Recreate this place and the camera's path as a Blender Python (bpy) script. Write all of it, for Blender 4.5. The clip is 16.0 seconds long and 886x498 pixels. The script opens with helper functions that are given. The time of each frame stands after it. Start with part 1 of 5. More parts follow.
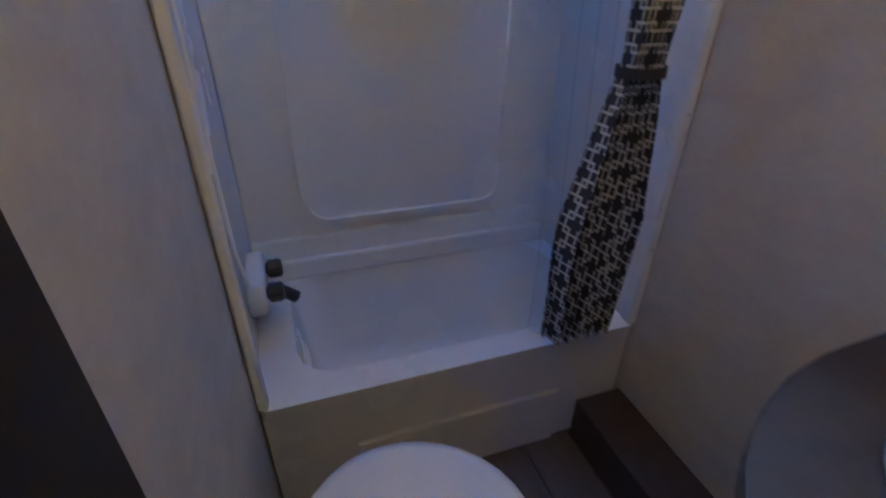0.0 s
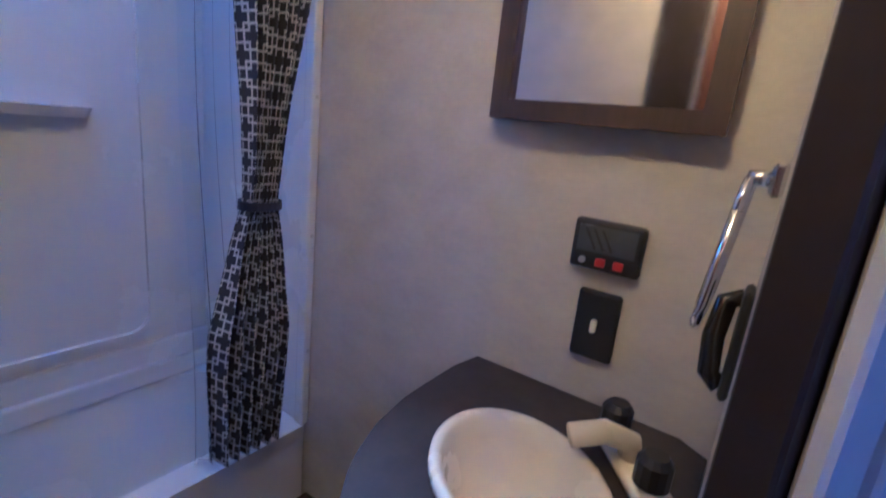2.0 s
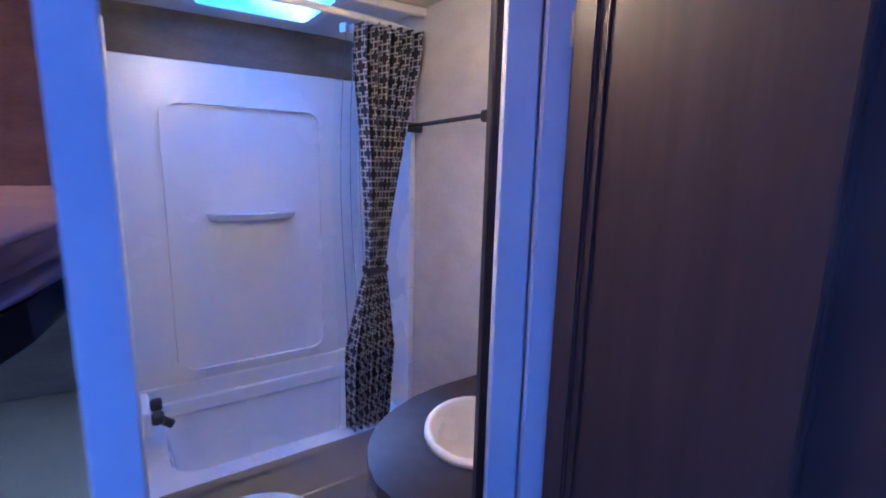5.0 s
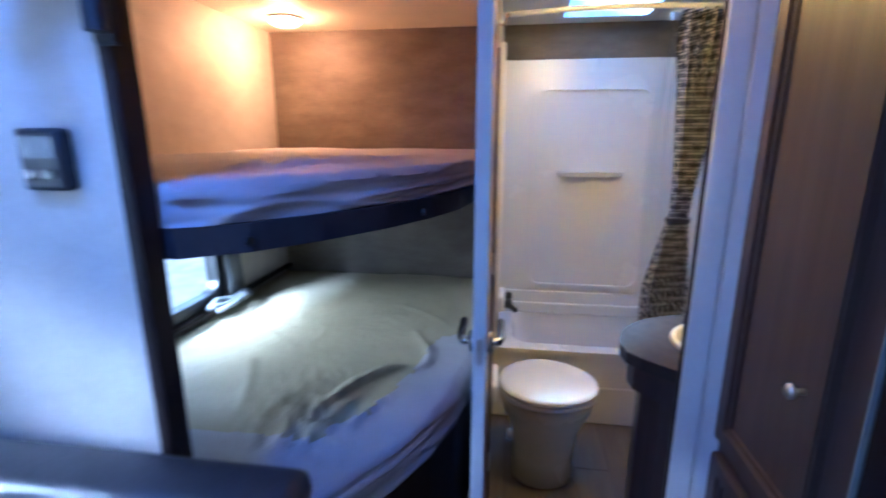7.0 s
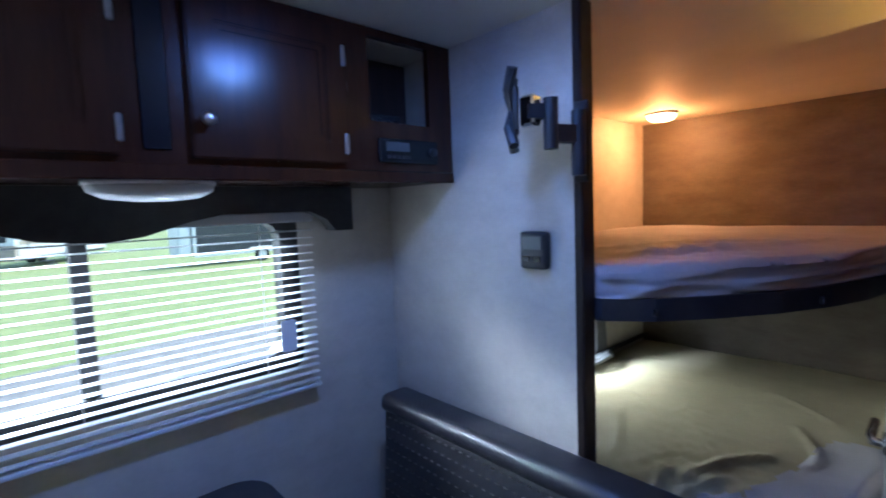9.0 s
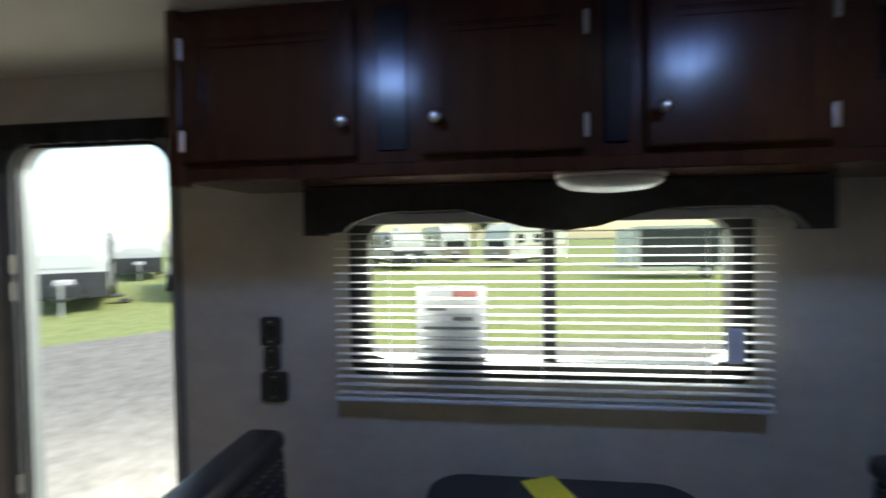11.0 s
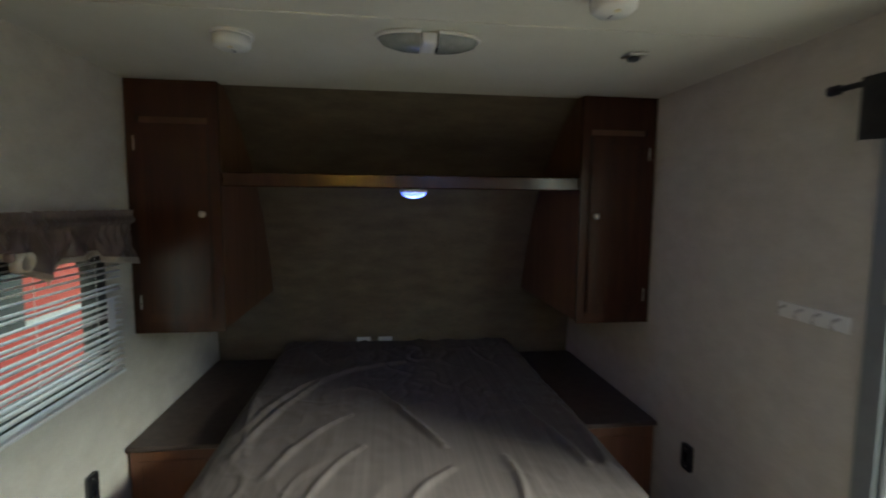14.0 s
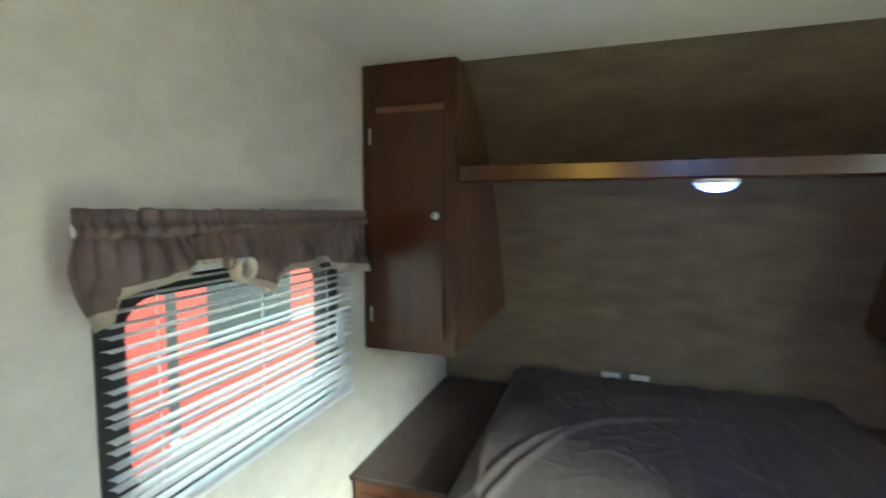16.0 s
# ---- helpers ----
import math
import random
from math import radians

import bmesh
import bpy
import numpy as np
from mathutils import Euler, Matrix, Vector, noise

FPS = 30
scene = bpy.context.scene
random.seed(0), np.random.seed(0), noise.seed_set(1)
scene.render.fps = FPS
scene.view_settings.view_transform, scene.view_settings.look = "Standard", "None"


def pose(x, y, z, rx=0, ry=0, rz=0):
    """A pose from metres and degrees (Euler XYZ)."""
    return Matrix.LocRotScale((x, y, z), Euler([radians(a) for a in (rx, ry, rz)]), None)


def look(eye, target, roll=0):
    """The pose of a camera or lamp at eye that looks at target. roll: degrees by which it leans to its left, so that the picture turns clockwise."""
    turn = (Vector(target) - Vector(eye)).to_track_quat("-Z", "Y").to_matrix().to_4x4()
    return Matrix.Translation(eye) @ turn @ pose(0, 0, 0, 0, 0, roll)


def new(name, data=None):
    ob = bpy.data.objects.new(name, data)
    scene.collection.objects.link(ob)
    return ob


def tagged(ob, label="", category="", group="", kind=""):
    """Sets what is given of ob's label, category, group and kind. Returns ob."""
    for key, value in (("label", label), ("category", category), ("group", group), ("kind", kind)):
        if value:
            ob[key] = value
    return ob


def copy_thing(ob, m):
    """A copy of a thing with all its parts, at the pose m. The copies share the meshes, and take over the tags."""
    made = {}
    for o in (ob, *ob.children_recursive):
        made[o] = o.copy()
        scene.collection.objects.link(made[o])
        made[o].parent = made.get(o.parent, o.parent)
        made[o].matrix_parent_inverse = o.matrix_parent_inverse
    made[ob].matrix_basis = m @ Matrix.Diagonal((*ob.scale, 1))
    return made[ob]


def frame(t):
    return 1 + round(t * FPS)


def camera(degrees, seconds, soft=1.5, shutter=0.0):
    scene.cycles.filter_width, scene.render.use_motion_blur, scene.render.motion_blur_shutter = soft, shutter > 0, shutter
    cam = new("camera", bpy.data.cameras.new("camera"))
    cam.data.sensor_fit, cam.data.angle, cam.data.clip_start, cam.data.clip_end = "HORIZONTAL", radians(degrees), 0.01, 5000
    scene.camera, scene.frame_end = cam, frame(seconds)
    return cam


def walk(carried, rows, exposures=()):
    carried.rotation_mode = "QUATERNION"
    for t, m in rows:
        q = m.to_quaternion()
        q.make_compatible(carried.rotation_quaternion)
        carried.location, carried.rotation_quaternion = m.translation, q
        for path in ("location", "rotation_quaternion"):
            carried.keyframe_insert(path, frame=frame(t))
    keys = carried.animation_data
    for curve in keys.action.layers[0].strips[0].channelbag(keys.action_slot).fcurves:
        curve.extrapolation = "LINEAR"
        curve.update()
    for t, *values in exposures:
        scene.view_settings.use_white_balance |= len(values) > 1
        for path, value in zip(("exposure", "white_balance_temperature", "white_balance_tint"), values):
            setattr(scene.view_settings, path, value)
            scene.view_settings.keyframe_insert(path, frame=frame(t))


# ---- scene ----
cam = camera(86.0, 16.0, soft=1.8, shutter=0.5)
PATH = [
    (0, (0.715, -1.475, 1.205), (2.345, -2.045, 0.197), 0.8),
    (0.5, (0.645, -1.460, 1.185), (2.150, -2.213, 0.100), 1.6),
    (1, (0.603, -1.412, 1.192), (1.945, -2.522, 0.248), 5.4),
    (1.5, (0.560, -1.435, 1.207), (1.728, -2.875, 0.500), 6.5),
    (2, (0.535, -1.490, 1.255), (1.625, -3.095, 0.770), 6.1),
    (2.5, (0.505, -1.475, 1.311), (1.630, -3.072, 0.900), 5.0),
    (3, (0.462, -1.442, 1.346), (1.695, -2.967, 0.970), 3.8),
    (3.6, (0.345, -1.455, 1.400), (1.650, -2.900, 1.010), 3.0),
    (4.3, (0.130, -1.440, 1.440), (1.605, -2.715, 1.052), 2.0),
    (4.9, (-0.060, -1.375, 1.450), (1.550, -2.490, 1.085), 1.5),
    (5.5, (-0.246, -1.310, 1.415), (1.437, -2.340, 1.078), 0.8),
    (6, (-0.395, -1.360, 1.435), (1.462, -1.990, 1.069), 1.6),
    (6.5, (-0.530, -1.435, 1.415), (1.420, -1.640, 1.040), 2.0),
    (7, (-0.700, -1.402, 1.415), (1.222, -1.125, 0.946), 0.0),
    (7.5, (-0.860, -1.425, 1.442), (0.958, -0.696, 1.070), -1.5),
    (8, (-0.985, -1.438, 1.465), (0.700, -0.400, 1.182), -2.1),
    (8.5, (-1.036, -1.415, 1.500), (0.495, -0.148, 1.280), -2.2),
    (11, (-1.045, -1.400, 1.435), (-1.300, 0.580, 1.380), -0.8),
    (11.5, (-1.046, -1.350, 1.465), (-1.980, 0.423, 1.390), -0.2),
    (12, (-1.125, -1.360, 1.475), (-2.475, 0.112, 1.402), -0.5),
    (12.5, (-1.215, -1.365, 1.482), (-2.848, -0.221, 1.383), -0.4),
    (13, (-1.365, -1.270, 1.485), (-3.215, -0.480, 1.347), 0.1),
    (13.5, (-1.480, -1.210, 1.457), (-3.425, -0.695, 1.300), 0.0),
    (14, (-1.650, -1.265, 1.480), (-3.625, -1.017, 1.294), 0.5),
    (14.5, (-1.780, -1.285, 1.460), (-3.775, -1.270, 1.310), 0.7),
    (15, (-1.920, -1.335, 1.445), (-3.912, -1.440, 1.285), 0.5),
    (15.5, (-2.045, -1.375, 1.445), (-4.020, -1.676, 1.257), 0.3),
    (16, (-2.160, -1.450, 1.446), (-4.052, -2.090, 1.289), 0.1),
]
EXPOSURES = [(0, 1.35, 3850, 22), (1, 1.75, 3850, 24), (1.5, 2.0, 3750, 25), (2.5, 2.0, 3600, 31), (3.2, 1.9, 3450, 29), (5.5, 2.4, 3700, 38), (6, 2.4, 4000, 32), (7, 2.8, 4250, 18), (8, 2.65, 4450, 12), (8.6, 2.3, 4800, 14), (11, 1.55, 7200, 4), (11.5, 2.1, 7450, 0), (12.5, 2.5, 7650, 2), (13, 2.45, 7000, -2), (13.5, 2.3, 7000, 0), (14, 2.3, 7000, -4), (14.5, 3.6, 6800, -10), (16, 4.0, 6600, -12)]
walk(cam, [(t, look(eye, target, roll)) for t, eye, target, roll in PATH], EXPOSURES)

# ---- world, sun, exposure ----
world = bpy.data.worlds.new("sky_world")
scene.world = world
world.use_nodes = True
wn = world.node_tree.nodes
sky = wn.new("ShaderNodeTexSky")
sky.sky_type = "NISHITA"
sky.sun_disc = False
sky.sun_elevation, sky.sun_rotation = radians(58), radians(94.6)
sky.air_density, sky.dust_density, sky.ozone_density = 1.0, 1.2, 0.6
wn["Background"].inputs["Strength"].default_value = 0.13
world.node_tree.links.new(sky.outputs[0], wn["Background"].inputs["Color"])


def lamp(name, kind, m, energy, color, size=0.1, size_y=None, angle=None):
    d = bpy.data.lights.new(name, kind)
    d.energy, d.color = energy, color
    if kind == "AREA":
        d.shape, d.size, d.size_y = "RECTANGLE", size, size_y or size
    elif kind == "SUN":
        d.angle = angle
    else:
        d.shadow_soft_size = size
    ob = new(name, d)
    ob.matrix_world = m
    return ob


lamp("sun", "SUN", look((0, 0, 10), (-6.2, 0.5, 0)), 1.0, (1, 0.95, 0.88), angle=radians(14))
COOL, DAY = (0.27, 0.47, 1.0), (0.90, 0.95, 1.0)
# added area lamps stand in for bright sky outside door, windows and skylight
lamp("door_daylight", "AREA", look((-2.2, 2.4, 3.0), (-2.4, -1.2, 0.9)), 310, DAY, 3.2, 0.9)
lamp("dinette_daylight", "AREA", look((-0.92, 0.45, 1.95), (-0.92, -1.2, 0.7)), 8, DAY, 1.1, 0.5)
lamp("bunk_daylight", "AREA", look((0.98, 0.75, 1.16), (1.10, -1.0, 0.55)), 9, (1.0, 0.97, 0.86), 1.0, 0.6)
lamp("bed_daylight", "AREA", look((-3.1, -2.95, 1.9), (-3.1, -1.3, 0.9)), 0.35, DAY, 0.9, 0.5)
lamp("skylight_daylight", "AREA", look((1.7, -1.82, 2.22), (1.7, -1.82, 0)), 0.7, (0.55, 0.70, 1.0), 0.34, 0.4)

# ---- materials ----
class Mat:
    def __init__(self, name):
        self.m = bpy.data.materials.new(name)
        self.m.use_nodes = True
        self.t = self.m.node_tree
        self.b = self.t.nodes["Principled BSDF"]

    def n(self, kind, **kw):
        node = self.t.nodes.new(kind)
        for k, v in kw.items():
            if k in node.inputs:
                node.inputs[k].default_value = v
        return node

    def l(self, a, b):
        self.t.links.new(a, b)


def mat(name, c1, c2=None, rough=0.5, metal=0.0, scale=8.0, stretch=(1, 1, 1), fine=80.0, bump=0.1, spec=0.5, detail=5.0, vary=0.0, coat=0.0, contrast=0.25):
    """A surface with variation at two scales, fine relief and uneven gloss."""
    w = Mat(name)
    c2 = c2 or tuple(v * 0.8 for v in c1)
    co = w.n("ShaderNodeTexCoord")
    mp = w.n("ShaderNodeMapping")
    mp.inputs["Scale"].default_value = stretch
    w.l(co.outputs["Object"], mp.inputs["Vector"])
    a = w.n("ShaderNodeTexNoise", Scale=scale, Detail=detail, Roughness=0.6)
    f = w.n("ShaderNodeTexNoise", Scale=fine, Detail=4.0, Roughness=0.65)
    w.l(mp.outputs[0], a.inputs["Vector"]), w.l(mp.outputs[0], f.inputs["Vector"])
    mix = w.n("ShaderNodeMath")
    mix.operation = "MULTIPLY_ADD"
    w.l(f.outputs[0], mix.inputs[0])
    mix.inputs[1].default_value = 0.45
    w.l(a.outputs[0], mix.inputs[2])
    ramp = w.n("ShaderNodeMapRange")
    w.l(mix.outputs[0], ramp.inputs["Value"])
    ramp.inputs["From Min"].default_value, ramp.inputs["From Max"].default_value = 0.72 - contrast, 0.72 + contrast
    col = w.n("ShaderNodeMix")
    col.data_type = "RGBA"
    col.inputs[6].default_value, col.inputs[7].default_value = (*c1, 1), (*c2, 1)
    w.l(ramp.outputs[0], col.inputs[0])
    last = col.outputs[2]
    if vary:
        oi = w.n("ShaderNodeObjectInfo")
        mr = w.n("ShaderNodeMapRange")
        mr.inputs["To Min"].default_value, mr.inputs["To Max"].default_value = 1 - vary, 1 + vary
        w.l(oi.outputs["Random"], mr.inputs["Value"])
        hs = w.n("ShaderNodeHueSaturation")
        w.l(mr.outputs[0], hs.inputs["Value"]), w.l(last, hs.inputs["Color"])
        last = hs.outputs[0]
    w.l(last, w.b.inputs["Base Color"])
    rr = w.n("ShaderNodeMapRange")
    rr.inputs["To Min"].default_value, rr.inputs["To Max"].default_value = max(rough - 0.07, 0.02), min(rough + 0.09, 1)
    w.l(a.outputs[0], rr.inputs["Value"]), w.l(rr.outputs[0], w.b.inputs["Roughness"])
    w.b.inputs["Metallic"].default_value = metal
    w.b.inputs["Specular IOR Level"].default_value = spec
    w.b.inputs["Coat Weight"].default_value = coat
    w.b.inputs["Coat Roughness"].default_value = 0.18
    if bump:
        bp = w.n("ShaderNodeBump", Strength=bump, Distance=0.004)
        w.l(mix.outputs[0], bp.inputs["Height"]), w.l(bp.outputs[0], w.b.inputs["Normal"])
    return w.m


def glow(name, color, strength):
    w = Mat(name)
    w.b.inputs["Emission Color"].default_value = (*color, 1)
    w.b.inputs["Emission Strength"].default_value = strength
    w.b.inputs["Base Color"].default_value = (0.8, 0.8, 0.8, 1)
    return w.m


def glass(name, tint=(0.86, 0.88, 0.76), rough=0.0):
    w = Mat(name)
    w.b.inputs["Base Color"].default_value = (*tint, 1)
    w.b.inputs["Transmission Weight"].default_value = 1.0
    w.b.inputs["Roughness"].default_value = rough
    w.b.inputs["IOR"].default_value = 1.02
    return w.m


M = {}
M["wall"] = mat("wallboard", (0.60, 0.56, 0.48), (0.47, 0.43, 0.36), 0.55, scale=9, stretch=(1, 1, 1.6), fine=55, bump=0.05, contrast=0.3)
M["head_wall"] = mat("brown_wallboard", (0.175, 0.14, 0.095), (0.100, 0.079, 0.052), 0.5, scale=6, stretch=(2.2, 0.8, 2.2), fine=60, bump=0.05, contrast=0.22)
M["ceiling"] = mat("ceiling_board", (0.72, 0.69, 0.60), (0.66, 0.63, 0.54), 0.6, scale=5, fine=90, bump=0.05)
M["cherry"] = mat("dark_cherry", (0.058, 0.020, 0.009), (0.030, 0.010, 0.0048), 0.23, scale=5, stretch=(4, 4, 0.35), fine=45, bump=0.02, coat=0.1, spec=0.35, vary=0.08)
M["walnut"] = mat("brown_woodgrain", (0.15, 0.062, 0.030), (0.09, 0.035, 0.017), 0.34, scale=4, stretch=(5, 5, 0.3), fine=50, bump=0.03, coat=0.2)
M["espresso"] = mat("espresso_woodgrain", (0.070, 0.047, 0.038), (0.040, 0.027, 0.022), 0.4, scale=5, stretch=(5, 5, 0.3), fine=50, bump=0.04)
M["trim_white"] = mat("white_trim", (0.66, 0.66, 0.64), (0.58, 0.57, 0.55), 0.4, scale=3, fine=60, bump=0.04)
M["trim_brown"] = mat("brown_trim", (0.030, 0.020, 0.016), (0.018, 0.012, 0.010), 0.5, scale=6, fine=60, spec=0.25)
M["plastic_white"] = mat("white_plastic", (0.78, 0.77, 0.73), (0.72, 0.71, 0.67), 0.32, scale=3, fine=40, bump=0.015)
M["gelcoat"] = mat("white_gelcoat", (0.74, 0.73, 0.70), (0.69, 0.68, 0.65), 0.25, scale=2, fine=30, bump=0.012, coat=0.2)
M["bone"] = mat("bone_plastic", (0.76, 0.69, 0.48), (0.71, 0.63, 0.43), 0.26, scale=3, fine=30, bump=0.01)
M["black"] = mat("black_plastic", (0.022, 0.022, 0.024), (0.014, 0.014, 0.016), 0.42, scale=10, fine=120, bump=0.06)
M["black_gloss"] = mat("black_gloss", (0.012, 0.012, 0.014), (0.009, 0.009, 0.01), 0.2, scale=4, fine=50, bump=0.01)
M["vinyl"] = mat("black_vinyl", (0.028, 0.028, 0.032), (0.018, 0.018, 0.02), 0.38, scale=20, fine=160, bump=0.16)
M["table"] = mat("dark_laminate", (0.032, 0.034, 0.042), (0.022, 0.023, 0.03), 0.45, scale=16, fine=90, bump=0.03)
M["counter"] = mat("dark_counter", (0.045, 0.036, 0.030), (0.025, 0.02, 0.018), 0.35, scale=25, fine=110, bump=0.03)
M["chrome"] = mat("chrome", (0.8, 0.8, 0.8), (0.72, 0.72, 0.72), 0.14, metal=1.0, scale=6, fine=40, bump=0.0)
M["nickel"] = mat("brushed_nickel", (0.6, 0.58, 0.54), (0.5, 0.48, 0.45), 0.3, metal=1.0, scale=9, fine=90, bump=0.02)
M["alu"] = mat("white_aluminium", (0.62, 0.63, 0.63), (0.52, 0.53, 0.53), 0.4, metal=0.3, scale=5, fine=60, bump=0.03)
M["door_alu"] = mat("grey_door_aluminium", (0.30, 0.32, 0.31), (0.24, 0.255, 0.25), 0.45, metal=0.4, scale=6, fine=60, bump=0.03)
M["slat"] = mat("blind_slat", (0.70, 0.71, 0.70), (0.64, 0.65, 0.64), 0.38, scale=4, fine=60, bump=0.0)
M["sheet_gray"] = mat("grey_brown_satin_sheet", (0.112, 0.090, 0.080), (0.062, 0.050, 0.045), 0.6, spec=0.22, scale=2.2, stretch=(0.25, 24, 1), fine=9, bump=0.05, detail=2, contrast=0.42)
M["sheet_tan"] = mat("tan_sheet", (0.47, 0.41, 0.25), (0.38, 0.33, 0.20), 0.62, scale=4, fine=110, bump=0.06)
M["sheet_lilac"] = mat("pale_grey_sheet", (0.50, 0.48, 0.50), (0.42, 0.40, 0.42), 0.65, scale=4, fine=110, bump=0.06)
M["navy"] = mat("navy_vinyl", (0.030, 0.031, 0.040), (0.019, 0.020, 0.027), 0.5, scale=12, fine=120, bump=0.1)
M["satin"] = mat("taupe_satin", (0.25, 0.175, 0.148), (0.16, 0.11, 0.093), 0.30, scale=6, fine=70, bump=0.03)
M["cream"] = mat("cream_band", (0.62, 0.55, 0.43), (0.55, 0.48, 0.37), 0.6, scale=6, fine=100, bump=0.04)
M["dark_fabric"] = mat("charcoal_fabric", (0.05, 0.048, 0.045), (0.032, 0.031, 0.03), 0.75, scale=30, fine=160, bump=0.15)
M["grey_cloth"] = mat("grey_cloth", (0.30, 0.31, 0.30), (0.22, 0.23, 0.23), 0.7, scale=9, fine=120, bump=0.1)
M["yellow"] = mat("yellow_paper", (0.75, 0.66, 0.06), (0.70, 0.60, 0.05), 0.6, scale=5, fine=80, bump=0.02)
M["paper"] = mat("white_paper", (0.72, 0.73, 0.74), (0.68, 0.69, 0.70), 0.6, scale=5, fine=80, bump=0.02)
M["ink"] = mat("grey_ink", (0.18, 0.19, 0.22), None, 0.6, bump=0)
M["red"] = mat("red_plastic", (0.5, 0.03, 0.02), (0.4, 0.02, 0.02), 0.35, bump=0.02)
M["faded_red"] = mat("faded_red_ink", (0.55, 0.20, 0.18), (0.48, 0.17, 0.15), 0.6, bump=0)
M["floor"] = mat("grey_brown_vinyl_floor", (0.13, 0.105, 0.085), (0.07, 0.056, 0.046), 0.42, scale=5, stretch=(0.6, 6, 1), fine=70, bump=0.06, vary=0.16)
M["window_black"] = mat("window_frame_black", (0.02, 0.02, 0.02), (0.014, 0.014, 0.014), 0.35, scale=9, fine=90, bump=0.03)
M["glass"] = glass("window_glass")
M["diffuser"] = mat("frosted_diffuser", (0.62, 0.63, 0.60), (0.56, 0.57, 0.54), 0.3, scale=4, fine=60, bump=0.03)
M["smoky"] = mat("smoky_lamp_glass", (0.30, 0.31, 0.29), (0.22, 0.23, 0.22), 0.2, scale=30, fine=120, bump=0.05)
M["bunk_glow"] = glow("warm_bulb_glow", (1.0, 0.55, 0.22), 8)
M["led_glow"] = glow("cool_led_glow", (0.07, 0.12, 1.0), 0.9)
M["cool_glow"] = glow("ceiling_led_glow", (0.20, 0.34, 1.0), 5.5)
M["bath_glow"] = glow("bath_bulb_glow", (1.0, 0.7, 0.36), 4)
M["mirror"] = mat("mirror_silver", (0.86, 0.86, 0.85), (0.85, 0.85, 0.84), 0.03, metal=1.0, bump=0)
M["skylight"] = glass("skylight_dome", (0.08, 0.34, 0.44), 0.5)
M["tint_plastic"] = glass("clear_liner_plastic", (0.88, 0.92, 0.95), 0.25)
M["gravel"] = mat("gravel", (0.32, 0.30, 0.265), (0.18, 0.17, 0.15), 0.9, scale=5, fine=140, bump=0.6, detail=8)
M["grass"] = mat("grass", (0.33, 0.36, 0.13), (0.20, 0.25, 0.08), 0.85, scale=3, fine=40, bump=0.6, detail=8)
M["rv_white"] = mat("rv_white_panel", (0.70, 0.71, 0.71), (0.62, 0.63, 0.63), 0.35, scale=1.0, fine=12, bump=0.02)
M["rv_dark"] = mat("rv_dark_panel", (0.05, 0.053, 0.058), (0.03, 0.032, 0.036), 0.5, scale=2, fine=20, bump=0.05)
M["rv_tan"] = mat("rv_tan_panel", (0.40, 0.34, 0.27), (0.34, 0.29, 0.23), 0.45, scale=2, fine=20, bump=0.03)
M["rv_red"] = mat("rv_red_panel", (0.62, 0.075, 0.06), (0.50, 0.05, 0.045), 0.35, scale=1.5, fine=20, bump=0.02)
M["rv_glass"] = mat("rv_dark_glass", (0.02, 0.025, 0.03), None, 0.08, bump=0)
M["rubber"] = mat("tyre_rubber", (0.025, 0.025, 0.025), None, 0.8, scale=20, bump=0.1)
M["leaf"] = mat("foliage", (0.085, 0.12, 0.03), (0.045, 0.07, 0.02), 0.7, scale=4, fine=30, bump=0.2)
M["bark"] = mat("bark", (0.12, 0.09, 0.07), None, 0.9, scale=12, bump=0.4)
M["lead"] = mat("grey_screen", (0.10, 0.11, 0.11), (0.08, 0.085, 0.085), 0.25, scale=5, bump=0)


def curtain_material():
    w = Mat("lattice_curtain_cloth")
    uv = w.n("ShaderNodeUVMap")
    sep = w.n("ShaderNodeSeparateXYZ")
    w.l(uv.outputs[0], sep.inputs[0])

    def mth(op, a, b=None):
        n = w.n("ShaderNodeMath")
        n.operation = op
        for i, v in enumerate((a, b)):
            if v is None:
                continue
            if isinstance(v, (int, float)):
                n.inputs[i].default_value = v
            else:
                w.l(v, n.inputs[i])
        return n.outputs[0]

    def outline(du, dv):
        f = [mth("ABSOLUTE", mth("SUBTRACT", mth("FRACT", mth("ADD", mth("MULTIPLY", s, 1 / 0.072), d)), 0.5)) for s, d in ((sep.outputs[0], du), (sep.outputs[1], dv))]
        edge = mth("ABSOLUTE", mth("SUBTRACT", mth("MAXIMUM", *f), 0.34))
        return mth("LESS_THAN", edge, 0.034)
    both = mth("MAXIMUM", outline(0, 0), outline(0.5, 0.5))
    mix = w.n("ShaderNodeMix")
    mix.data_type = "RGBA"
    mix.inputs[6].default_value, mix.inputs[7].default_value = (0.022, 0.022, 0.034, 1), (0.55, 0.52, 0.47, 1)
    w.l(both, mix.inputs[0]), w.l(mix.outputs[2], w.b.inputs["Base Color"])
    w.b.inputs["Roughness"].default_value = 0.7
    nz = w.n("ShaderNodeTexNoise", Scale=400.0)
    bp = w.n("ShaderNodeBump", Strength=0.15, Distance=0.002)
    w.l(nz.outputs[0], bp.inputs["Height"]), w.l(bp.outputs[0], w.b.inputs["Normal"])
    return w.m


M["curtain"] = curtain_material()

# ---- building helpers ----
WORLD = {}


def thing(name, base, label, category, group=""):
    ob = new(name)
    ob.empty_display_size = 0.05
    ob.location = base
    WORLD[ob] = Matrix.Translation(base)
    return tagged(ob, label, category, group)


